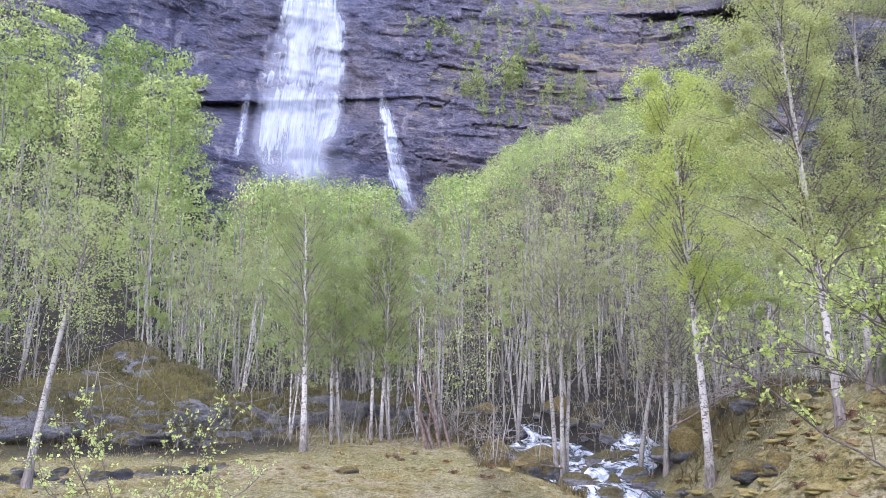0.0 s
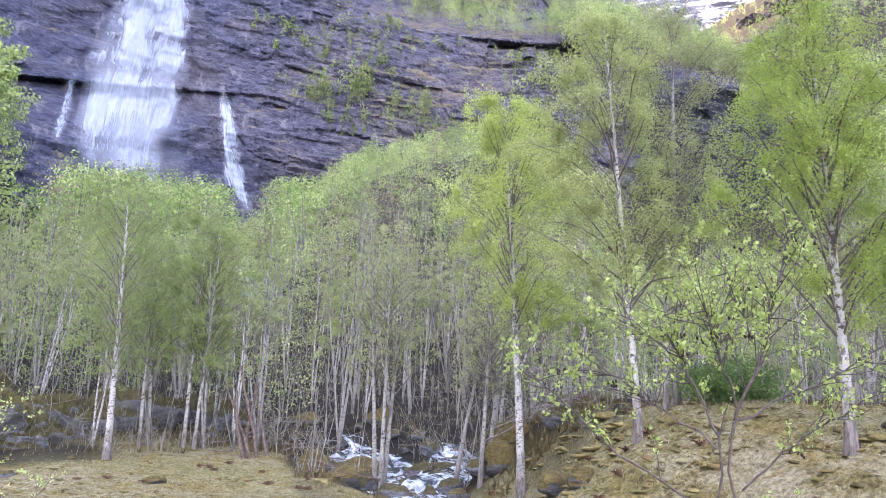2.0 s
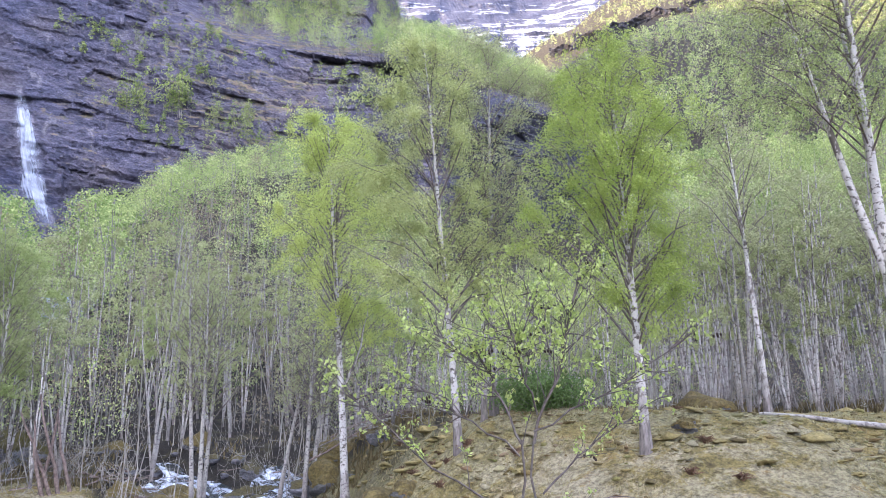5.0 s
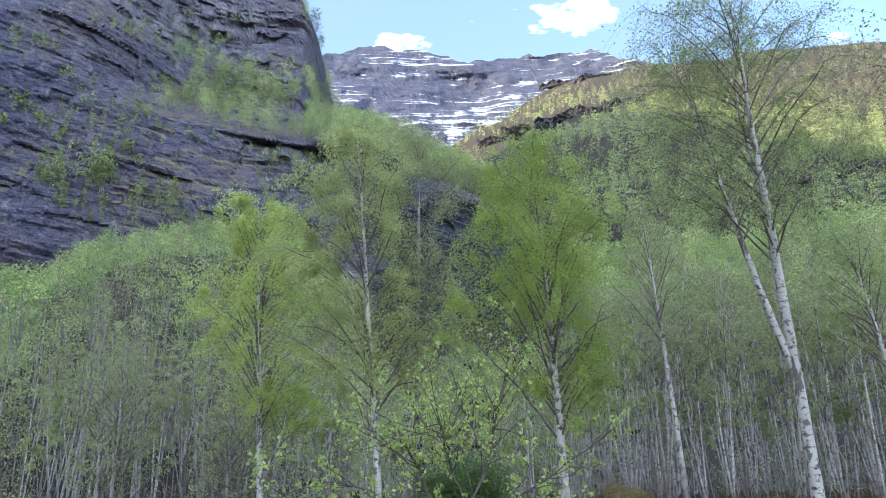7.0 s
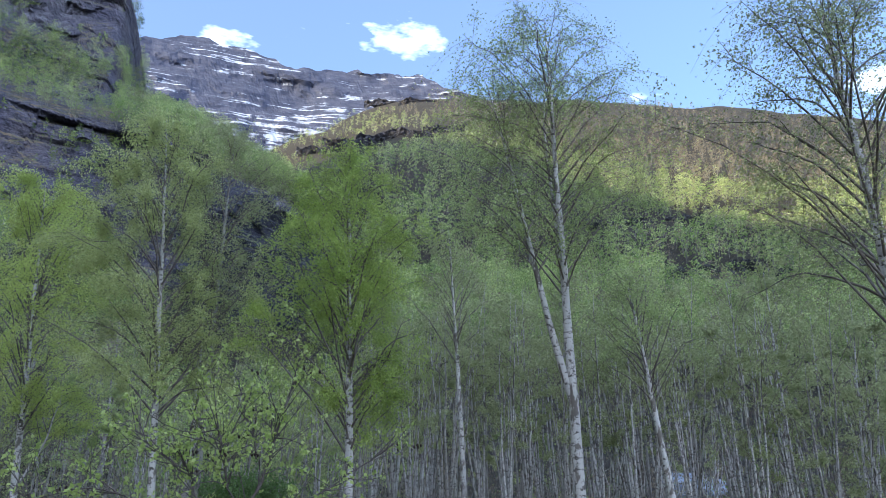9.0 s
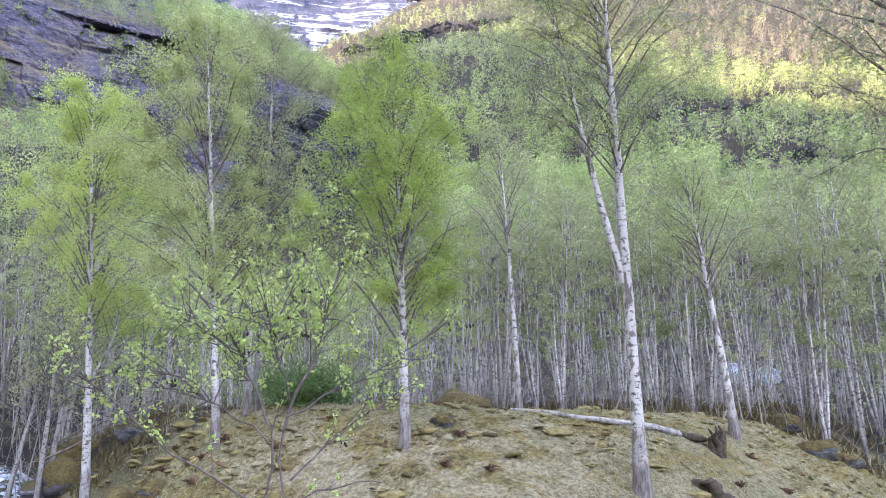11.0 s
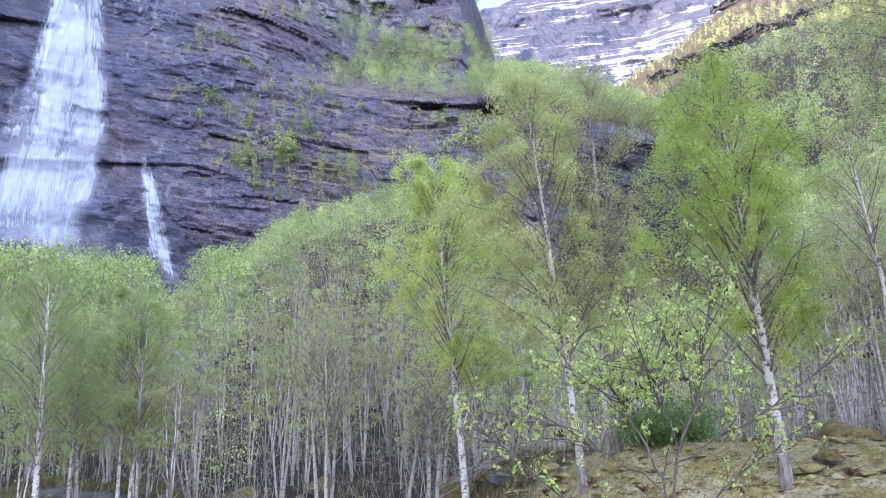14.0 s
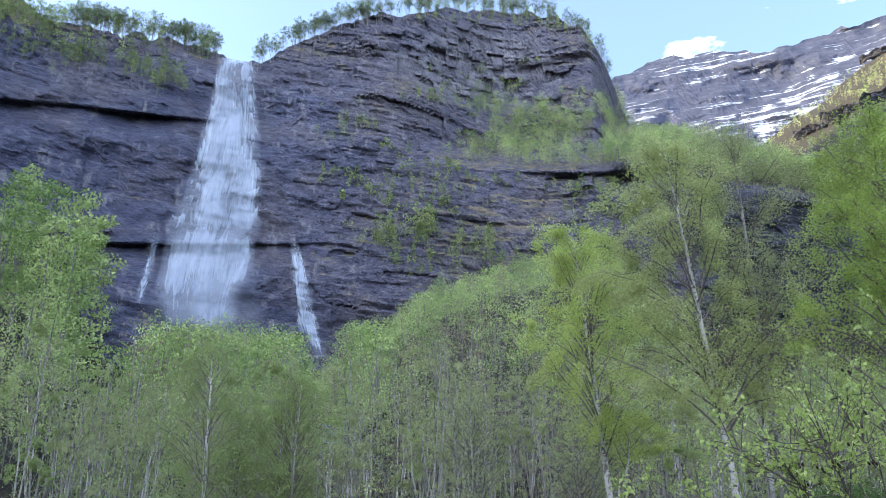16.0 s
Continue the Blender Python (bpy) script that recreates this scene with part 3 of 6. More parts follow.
def cliff_distance(az, el):
    """How far off the cliff stands in a direction (bearing and height angle in degrees)."""
    lean = 0.42
    base = 246 - 12 * ease(14, 24, az)
    r = base * (1 - lean * np.tan(np.radians(13))) / (1 - lean * np.tan(np.radians(el)))
    r = r + 34 * ease(0.0, 1.6, el - curve(TERRACE, az)) * ease(3, 14, az)
    r = r + 170 * ease(19.5, 24, az) ** 2 * ease(25, 27, el) * ease(0.4, 2.0, el - curve(TERRACE, az))
    r = r + 90 * ease(35.0, 40, az) ** 2
    s, z = 246 * np.radians(az), r * np.tan(np.radians(el))
    dip = 0.10 * s + 0.13 * np.maximum(s, 0)
    rough = 0.45 + 0.75 * ease(-6, 4, az)
    bed = (z + 3.0 * fbm(s * 0.02, z * 0.02, 0, 3, 21) + dip) / 10.0
    fine = (z + 1.5 * fbm(s * 0.05, z * 0.05, 3, 3, 31) + dip) / 3.1
    some = ease(-0.1, 0.5, fbm(s * 0.022, (z + dip) * 0.06, 4, 3, 44))
    r = r - 2.9 * rough * (bed - np.floor(bed) - 0.5) * (0.15 + 0.85 * some) * (0.6 + 0.6 * soft_noise(s * 0.04, np.floor(bed), 0, 41))
    r = r - 1.6 * rough * (fine - np.floor(fine) - 0.5) * (0.5 + 0.7 * soft_noise(s * 0.1, np.floor(fine), 0, 43)) * (0.25 + 0.75 * ease(-0.3, 0.4, soft_noise(s * 0.05, z * 0.09, 9, 42)))
    # blocks between upright joints
    joint = np.floor(s / 7.5 + 1.2 * soft_noise(s * 0.05, z * 0.06, 1, 45))
    r = r + 2.0 * rough * soft_noise(joint * 7.7, np.floor(bed * 1.7) * 3.3, 0.5, 46)
    small = np.floor(s / 2.6 + 0.8 * soft_noise(s * 0.2, z * 0.2, 1, 47))
    r = r + 0.8 * soft_noise(small * 5.1, np.floor(fine) * 2.7, 0.5, 48)
    r = r + 3.8 * fbm(s * 0.025, z * 0.045, 8, 6, 51, 0.55) + 4.0 * soft_noise(s * 0.012, z * 0.02, 0, 57)
    low, high = curve(LOWER_LIP, az), curve(UPPER_LIP, az)
    r = r + 7.0 * (1 - ease(-0.12, 0.12, el - low)) * ease(-3.5, -0.2, el - low) * (1 - ease(-1, 4, az)) * (0.7 + 0.4 * soft_noise(s * 0.05, 0, 5, 61))
    r = r + 8.0 * (1 - ease(-0.12, 0.12, el - high)) * ease(-1.8, -0.2, el - high) * (1 - ease(-11.5, -9.5, az)) * (0.75 + 0.5 * soft_noise(s * 0.06, 2, 5, 63))
    # the undercut below the terrace, deepest at its end
    step = el - curve(TERRACE, az)
    r = r + (4.0 + 3.0 * soft_noise(s * 0.05, 1, 7, 65)) * (1 - ease(-0.12, 0.12, step)) * ease(-1.5, -0.2, step) * ease(9, 14, az) * (1 - ease(27, 30, az))
    r = r + 11 * np.exp(-(((az - 22.6) / 1.2) ** 2) - ((el - 24.0) / 0.8) ** 2)
    # upright columns in the bare face under the brow
    col = np.floor(s / 4.2 + 1.1 * soft_noise(s * 0.04, z * 0.03, 2, 66))
    r = r + bare_face(az, el) * (2.6 * soft_noise(col * 3.7, np.floor(z / 9.0 + 0.4 * soft_noise(col * 2.1, 0, 3, 68)), 4, 67) + 1.5 * fbm(s * 0.09, z * 0.03, 5, 4, 69))
    r = r + 2.2 * np.exp(-(((az + 18.6) / 0.35) ** 2)) * (1 - ease(24, 27, el))
    return r


def build_cliff():
    az = np.concatenate([np.arange(-75, -36, 1.0), np.arange(-36, 40.01, 0.165)])
    v = np.linspace(0, 1, 195)
    top, low = curve(BROW, az), np.full(len(az), 8.0)
    top = top + 0.25 * soft_noise(az * 0.9, 0, 0, 77) + 0.12 * soft_noise(az * 3, 0, 0, 78)
    el = low + (top - low) * v[:, None]
    aa = np.broadcast_to(az, el.shape)
    r = cliff_distance(aa, el)
    z = EYE + r * np.tan(np.radians(el))
    last_r, last_z = r[-1], z[-1]
    r = np.vstack([r, last_r + 12, last_r + 45, last_r + 160, last_r + 420])
    z = np.vstack([z, last_z + 1.5, last_z + 3, last_z - 4, last_z - 40])
    aa = np.radians(np.broadcast_to(az, r.shape))
    x, y = r * np.sin(aa), r * np.cos(aa)
    dry = ease(-6.0, 6.0, np.degrees(aa) + 3 * fbm(x * 0.03, y * 0.03, z * 0.05, 3, 5)) * (0.75 + 0.25 * soft_noise(x * 0.02, y * 0.02, z * 0.03, 6))
    dry = np.maximum(dry, 0.75 * ease(175, 190, z))
    height = np.degrees(np.arctan2(z - EYE, r))
    dry = dry * (1 - ease(25.5, 29, np.degrees(aa)) * (1 - ease(-0.6, 0.3, height - curve(TERRACE, np.degrees(aa)))))
    pale = bare_face(np.degrees(aa), height)
    deg = np.degrees(aa)
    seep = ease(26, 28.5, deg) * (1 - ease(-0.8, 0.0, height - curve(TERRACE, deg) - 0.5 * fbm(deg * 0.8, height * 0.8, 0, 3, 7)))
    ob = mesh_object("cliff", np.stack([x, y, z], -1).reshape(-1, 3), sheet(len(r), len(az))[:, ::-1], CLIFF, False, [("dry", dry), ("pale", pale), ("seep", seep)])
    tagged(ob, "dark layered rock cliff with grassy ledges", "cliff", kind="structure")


build_cliff()


def build_snow_mountain():
    ridge = [(10, 30.0), (22.8, 31.3), (25.3, 31.9), (29.9, 31.8), (34.1, 31.0), (39.3, 31.2), (44.5, 31.2), (48, 30.2), (60, 28.5), (66, 26)]
    az, v = np.arange(12, 62, 0.18), np.linspace(0, 1, 110)
    top = curve(ridge, az) + 0.25 * fbm(az * 0.6, 0, 0, 4, 81)
    el = 12 + (top - 12) * v[:, None]
    aa = np.broadcast_to(az, el.shape)
    r = 2100 / (1 - 0.62 * np.tan(np.radians(el))) * 0.85
    s, z = 2300 * np.radians(aa), r * np.tan(np.radians(el))
    r = r + 46 * fbm(s * 0.005, z * 0.006, 0, 7, 83, 0.5) - 6 * ((z + s * 0.22) / 95 % 1.0) * (0.6 + 0.5 * soft_noise(s * 0.004, z * 0.01, 2, 85))
    z = EYE + r * np.tan(np.radians(el))
    r, z = np.vstack([r, r[-1] + 400]), np.vstack([z, z[-1] - 60])
    aa = np.radians(np.broadcast_to(az, r.shape))
    ob = mesh_object("snow_mountain", np.stack([r * np.sin(aa), r * np.cos(aa), z], -1).reshape(-1, 3), sheet(len(r), len(az))[:, ::-1], SNOW_MOUNTAIN, False, [("field", 0.11 * ease(28.2, 26.0, np.vstack([el, el[-1]])) + 0.0 * r)])
    tagged(ob, "distant haze-tinted blue-grey mountain with streaks of snow", "mountain", kind="structure")


def build_shading_ridge():
    """An unseen mountain added on the sun's side to keep the valley in shade."""
    u, v = np.arange(-1400, 900, 18.0), np.linspace(0, 1, 40)
    uu, vv = np.meshgrid(u, v, indexing="ij")
    # ridge heights set where sunlight starts on the far hillside
    ridge = np.interp(uu, (-1400, -100, 120, 176, 245, 325, 550, 900), (420, 390, 336, 350, 388, 440, 541, 548)) + 9 * fbm(uu * 0.012, 0, 0, 4, 91)
    back = np.where(vv < 0.6, 395 + vv / 0.6 * 75, 470 + (vv - 0.6) / 0.4 * 500)
    z = np.where(vv < 0.6, 40 + (ridge - 40) * (vv / 0.6) ** 0.9, ridge - (vv - 0.6) / 0.4 * 160)
    back = back + 18 * fbm(uu * 0.01, z * 0.01, 3, 4, 93)
    a = radians(SUN_AZ)
    x, y = math.sin(a) * back - math.cos(a) * -uu, math.cos(a) * back + math.sin(a) * -uu
    ob = mesh_object("valley_side", np.stack([x, y, z], -1).reshape(-1, 3), sheet(len(u), len(v)), HILL, True)
    tagged(ob, "unseen high dark ridge added to shade the valley", "mountain", kind="structure")


build_snow_mountain()
build_shading_ridge()


# ---- falling water ----
def water_sheet(name, edges, lift, columns, rows, material, parent, label="", soft=0.24, steps=0.0):
    """A sheet of water that lies against the cliff. edges: rows of height angle, first and last bearing."""
    e = np.array(edges, float)
    v = np.linspace(0, 1, rows)
    el = e[0, 0] + (e[-1, 0] - e[0, 0]) * v
    first, last = np.interp(-el, -e[:, 0], e[:, 1]), np.interp(-el, -e[:, 0], e[:, 2])
    u = np.linspace(0, 1, columns)
    az = first[:, None] + (last - first)[:, None] * u
    az = az + min(0.12, 0.05 * float(np.mean(last - first))) * soft_noise(u[None] * 6, v[:, None] * 9, 0, 14)
    ee = np.broadcast_to(el[:, None], az.shape)
    r = cliff_distance(az, ee)
    # water leaps clear of the hollows below each lip
    for n in range(1, rows):
        r[n] = np.minimum(r[n], r[n - 1] + 0.25)
    r = r - lift - 0.5 * fbm(u[None] * 14, v[:, None] * 10, 2, 3, 16)
    a = np.radians(az)
    z = EYE + r * np.tan(np.radians(ee))
    dense = np.minimum(ease(0, soft, u) * (1 - ease(1 - soft, 1, u)), 1)[None] * (1 - 0.35 * ease(0.82, 1, v))[:, None] * (0.9 + 0.45 * soft_noise(u[None] * 5, v[:, None] * 9, 4, 18) + 0.35 * soft_noise(u[None] * 2.5, v[:, None] * 26, 4, 19))
    dense = dense * (0.8 + 0.5 * ease(0.0, 0.25, 1 - v))[:, None]
    if steps:
        # white where the water strikes each step of the rock, thinning out below it
        way = v[:, None] * steps + 1.6 * soft_noise(u[None] * 6, v[:, None] * 4, 1, 71) + 0.5 * soft_noise(u[None] * 17, v[:, None] * 6, 1, 72)
        fall_share = 1 - ease(0.5, 0.68, v)[:, None]
        dense = dense * (1 + fall_share * (0.6 * (1 - way % 1.0) ** 1.3 - 0.3) - 0.42 * (1 - fall_share))
    uv = np.stack(np.broadcast_arrays(u[None] * 1.0, v[:, None] * 3.0), -1).reshape(-1, 2)
    return mesh_object(name, np.stack([r * np.sin(a), r * np.cos(a), z], -1).reshape(-1, 3), sheet(rows, columns), material, True, [("UV", uv), ("dense", np.clip(dense, 0, 1.3))], parent, label)


def build_waterfalls():
    fall = new("waterfall")
    fall.location = (0, 0, 0)
    main = [(32.1, -10.6, -7.3), (28.3, -11.0, -6.5), (24.3, -11.9, -5.7), (19.4, -13.2, -5.4), (15.4, -13.5, -6.2), (11.5, -12.8, -6.2)]
    water_sheet("water_sheet", main, 1.0, 80, 200, FALL, fall, "broad white sheet of water", 0.2, 13.0)
    water_sheet("water_veil", [(a, b + 0.5, c - 0.3) for a, b, c in main], 2.2, 60, 150, VEIL, fall, "thin torn veil of water")
    water_sheet("spray", [(18.0, -12.5, -5.5), (15.0, -14.5, -4.0), (12.5, -15.5, -3.0), (10.0, -15.5, -3.0)], 9.0, 24, 30, SPRAY, fall, "pale drifting spray")
    tagged(fall, "tall white waterfall spilling over the dark cliff", "waterfall")
    small = new("waterfall")
    water_sheet("water_sheet", [(19.7, -3.8, -2.9), (18.6, -3.8, -2.3), (17.2, -3.6, -1.8), (16.0, -3.5, -1.5), (14.0, -3.1, -0.9), (11.6, -2.4, 0.2)], 1.2, 20, 90, FALL, small, "", 0.5)
    water_sheet("water_veil", [(19.6, -3.4, -2.8), (18.2, -3.3, -2.3), (16.0, -3.1, -1.7), (14.0, -2.7, -1.0), (11.6, -2.0, -0.2)], 2.0, 20, 90, VEIL, small, "", 0.5)
    tagged(small, "narrow side waterfall curving down a dark ledge", "waterfall")
    left = new("waterfall")
    water_sheet("water_veil", [(19.3, -13.7, -12.9), (17.0, -14.0, -13.1), (14.5, -14.4, -13.5)], 1.0, 14, 60, TRICKLE, left, "", 0.5)
    tagged(left, "faint trickle of white water beside the main fall", "waterfall")


build_waterfalls()


def build_stream():
    """The stream's surface, as a strip along each of its arms, just above the bed."""
    thing = new("stream")
    for line, width, drop, name in ((STREAM_LINE, 1.9, 0.32, "main_channel"), (SIDE_LINE, 1.2, 0.30, "side_channel")):
        t = np.r_[0, np.cumsum(np.hypot(*np.diff(line, axis=0).T))]
        s = np.arange(0, t[-1], 0.4)
        x, y = np.interp(s, t, line[:, 0]), np.interp(s, t, line[:, 1])
        x, y = x + 0.25 * soft_noise(s * 0.4, 0, 0, 3), y + 0.25 * soft_noise(s * 0.4, 5, 0, 4)
        dx, dy = np.gradient(x), np.gradient(y)
        k = np.hypot(dx, dy)
        u = np.linspace(-1, 1, 9)
        wide = width * (1 - 0.8 * ease(27, 31, y))
        px, py = x[:, None] + u * (wide * -dy / k)[:, None], y[:, None] + u * (wide * dx / k)[:, None]
        z = land(x, y)[:, None] + drop + 0.09 * fbm(px * 1.6, py * 1.6, 0, 3, 23) + 0.10 * soft_noise(s * 0.9, 0, 0, 29)[:, None]
        mesh_object(name, np.stack([px, py, z + 0 * px], -1).reshape(-1, 3), sheet(len(s), 9), STREAM, True, (), thing)
    # the rapids higher up the slope
    s = np.arange(88, 122, 0.6)
    u = np.linspace(-1, 1, 7)
    px = 1.0 + 0.5 * np.sin(s[:, None] * 0.4) + u * (2.2 + 0.6 * np.sin(s * 0.9))[:, None]
    py = s[:, None] + 0 * u
    mesh_object("rapids", np.stack([px, py, land(px, py) + 0.5 + 0.3 * fbm(px, py, 0, 3, 24)], -1).reshape(-1, 3), sheet(len(s), 7), SNOW, True, (), thing, "white rapids")
    tagged(thing, "fast clear stream with white foam between dark stones", "stream", kind="structure")


build_stream()


# ---- trees ----
def tube(points, radii, sides):
    """A tapered tube round a line of points: places and four-cornered faces."""
    p, r = np.asarray(points, float), np.asarray(radii, float)
    d = np.gradient(p, axis=0)
    d /= np.linalg.norm(d, axis=1, keepdims=True) + 1e-9
    side = np.cross(d, (0.31, 0.95, 0.07))
    side /= np.linalg.norm(side, axis=1, keepdims=True) + 1e-9
    other = np.cross(d, side)
    a = np.linspace(0, 2 * math.pi, sides, endpoint=False)
    ring = np.cos(a)[None, :, None] * side[:, None] + np.sin(a)[None, :, None] * other[:, None]
    return (p[:, None] + ring * r[:, None, None]).reshape(-1, 3), sheet(len(p), sides, True)


def gather(pieces):
    """Joins (places, faces) pairs."""
    at, vs, fs = 0, [], []
    for v, f in pieces:
        vs.append(v)
        fs.append(f + at)
        at += len(v)
    return np.concatenate(vs), np.concatenate(fs)


def leaves(rng, centres, size, droop=0.3, outward=None, corners=3):
    """A small pointed leaf of three or four corners at each centre, turned at random or, for clumps of far leaves, facing roughly outward."""
    n = len(centres)
    along = rng.normal(size=(n, 3))
    along[:, 2] -= droop
    along /= np.linalg.norm(along, axis=1, keepdims=True)
    facing = rng.normal(size=(n, 3))
    if outward is not None:
        facing = facing * 0.5 + outward / (np.linalg.norm(outward, axis=1, keepdims=True) + 1e-9)
        along -= facing * (along * facing).sum(1, keepdims=True) / (facing * facing).sum(1, keepdims=True)
        along /= np.linalg.norm(along, axis=1, keepdims=True) + 1e-9
    across = np.cross(along, facing)
    across /= np.linalg.norm(across, axis=1, keepdims=True) + 1e-9
    s = size * (0.65 + 0.7 * rng.random(n))[:, None]
    if corners == 3:
        v = np.stack([centres - along * s * 0.55, centres + across * s * 0.40 + along * s * 0.2, centres - across * s * 0.36 + along * s * 0.35], 1)
        return v.reshape(-1, 3), np.arange(3 * n).reshape(-1, 3)
    v = np.stack([centres - along * s * 0.5, centres + across * s * 0.34, centres + along * s * 0.5, centres - across * s * 0.34], 1)
    return v.reshape(-1, 3), np.arange(4 * n).reshape(-1, 4)


def stem_line(rng, height, lean, wobble, steps=14):
    t = np.linspace(0, 1, steps)
    x = lean[0] * t**1.2 + wobble * np.cumsum(rng.normal(size=steps)) * 0.25 * t
    y = lean[1] * t**1.2 + wobble * np.cumsum(rng.normal(size=steps)) * 0.25 * t
    return np.stack([x, y, height * t], 1)


def grow_birch(seed, height, girth, clear, spread, limbs, twigs, leaf_count, leaf, lean=(0, 0), wobble=0.05, sides=8, forks=(), rise=0.9, twig_sides=3, droop=0.5, form=(0.9, 0.7), clumped=0.55):
    """The parts of a birch as arrays: stem, branches and leaves. clear: the bare share of the stem.
    forks: further stems (share of the height where it parts, lean x, lean y, length, thickness).
    form: where the crown is widest (below 1 low, above 1 high) and how full it is. clumped: how unevenly the leaves gather."""
    rng = np.random.default_rng(seed)
    main = stem_line(rng, height, lean, wobble)
    t = np.linspace(0, 1, len(main))
    flare = 1 + 0.5 * np.exp(-t * 25)
    stems = [(main, girth * (1 - t) ** 0.8 * flare + 0.006, clear)]
    for at, fx, fy, length, share in forks:
        p0 = np.array([np.interp(at, t, main[:, k]) for k in range(3)])
        s = np.linspace(0, 1, 10)
        q = p0 + np.stack([fx * s**0.85, fy * s**0.85, length * s], 1) + 0.04 * np.cumsum(rng.normal(size=(10, 3)), 0) * s[:, None]
        stems.append((q, np.interp(at, t, stems[0][1]) * share * (1 - s) ** 0.8 + 0.005, 0.35))
    wood, boughs, ends, load = [], [], [], []
    s, ss = np.linspace(0, 1, 7), np.linspace(0, 1, 4)
    for line, rad, bare in stems:
        wood.append(tube(line, rad, sides))
        n = limbs if line is main else max(5, int(limbs * 0.7 * (line[-1, 2] - line[0, 2]) / height))
        ts = np.linspace(0, 1, len(line))
        top = line[-1, 2] - line[0, 2]
        for i in range(n):
            f = bare + (0.97 - bare) * ((i + rng.random()) / n)
            end_f, part, climb = f, 0.45 + 0.65 * rng.random(), rise * (0.55 + 0.9 * rng.random())
            for _ in range(4):
                g = (min(end_f, 1.0) - bare) / (1 - bare)
                full = max(math.sin(math.pi * (0.08 + 0.88 * g) ** form[0]), 0.0) ** form[1] + 0.06
                reach = 1.25 * spread * full * part * (1.0 if line is main else 0.75)
                end_f = 0.5 * end_f + 0.5 * min(f + climb * reach / top, 1.0)
            p0 = np.array([np.interp(f, ts, line[:, k]) for k in range(3)])
            p1 = np.array([np.interp(end_f, ts, line[:, k]) for k in range(3)])
            a = i * 2.4 + rng.normal() * 0.5
            way = np.array([math.cos(a), math.sin(a), 0.0])
            b = p0 + (p1 - p0) * s[:, None] + way * (reach * s**0.92)[:, None]
            b[:, 2] += droop * reach * s * (1 - s) * 1.1
            b += 0.05 * reach * np.cumsum(rng.normal(size=(7, 3)), 0) * s[:, None]
            r0 = min(max(np.interp(f, ts, rad) * 0.36, 0.005), 0.017)
            fine = [tube(b, r0 * (1 - s) ** 0.8 + 0.003, 4 if sides > 5 else 3)]
            tip = b[-1] - b[-3]
            tip /= np.linalg.norm(tip) + 1e-9
            for _ in range(twigs):
                w = 0.22 + 0.78 * rng.random() ** 0.8
                q0 = np.array([np.interp(w, s, b[:, k]) for k in range(3)])
                d = tip * 0.7 + rng.normal(size=3) * 0.7
                d /= np.linalg.norm(d)
                tl = 0.12 + (reach + 0.2 * spread) * (0.16 + 0.3 * rng.random())
                q = q0 + d * tl * ss[:, None]
                q[:, 2] -= droop * tl * ss**2
                fine.append(tube(q, 0.0033 * (1 - 0.7 * ss), twig_sides))
                ends.append(q)
                load.append(0.3 + reach / spread)
            boughs.append((len(wood), gather(fine)))
    ends = np.array(ends)
    weight = (rng.gamma(clumped, size=len(ends)) + 0.12) * np.array(load)
    pick, along = rng.choice(len(ends), size=leaf_count, p=weight / weight.sum()), rng.random(leaf_count) ** 0.8 * 3
    i0 = np.minimum(along.astype(int), 2)
    fr = (along - i0)[:, None]
    c = ends[pick, i0] * (1 - fr) + ends[pick, i0 + 1] * fr + rng.normal(size=(leaf_count, 3)) * (0.03 + spread * 0.03)
    return gather(wood), boughs, leaves(rng, c, leaf)


def make_tree(name, grown, bark, leaf_material, label, group="", category="birch tree", apart=False):
    thing = new(name)
    boughs = [b for _, b in grown[1]]
    if apart:
        mesh_object("trunk", *grown[0], bark, True, (), thing)
        for v, f in boughs:
            mesh_object("branch", v, f, TWIG, True, (), thing)
    else:
        # stem and limbs in one piece, with two kinds of bark
        stem = mesh_object("trunk", *gather([grown[0], *boughs]), bark, True, (), thing)
        stem.data.materials.append(TWIG)
        slot = np.ones(len(stem.data.polygons), np.int32)
        slot[: len(grown[0][1])] = 0
        stem.data.polygons.foreach_set("material_index", slot)
    mesh_object("crown", *grown[2], leaf_material, False, (), thing)
    return tagged(thing, label, category, group)


def stand_at(thing, az, r, turn=0.0, sink=0.08):
    x, y, z = spot(az, r)
    thing.matrix_world = pose(x, y, z - sink, 0, 0, turn)
    return thing


def leaning(az, along, towards):
    """A lean in metres: along to the right as seen from the middle, towards nearer to it."""
    a = radians(az)
    return along * math.cos(a) - towards * math.sin(a), -along * math.sin(a) - towards * math.cos(a)


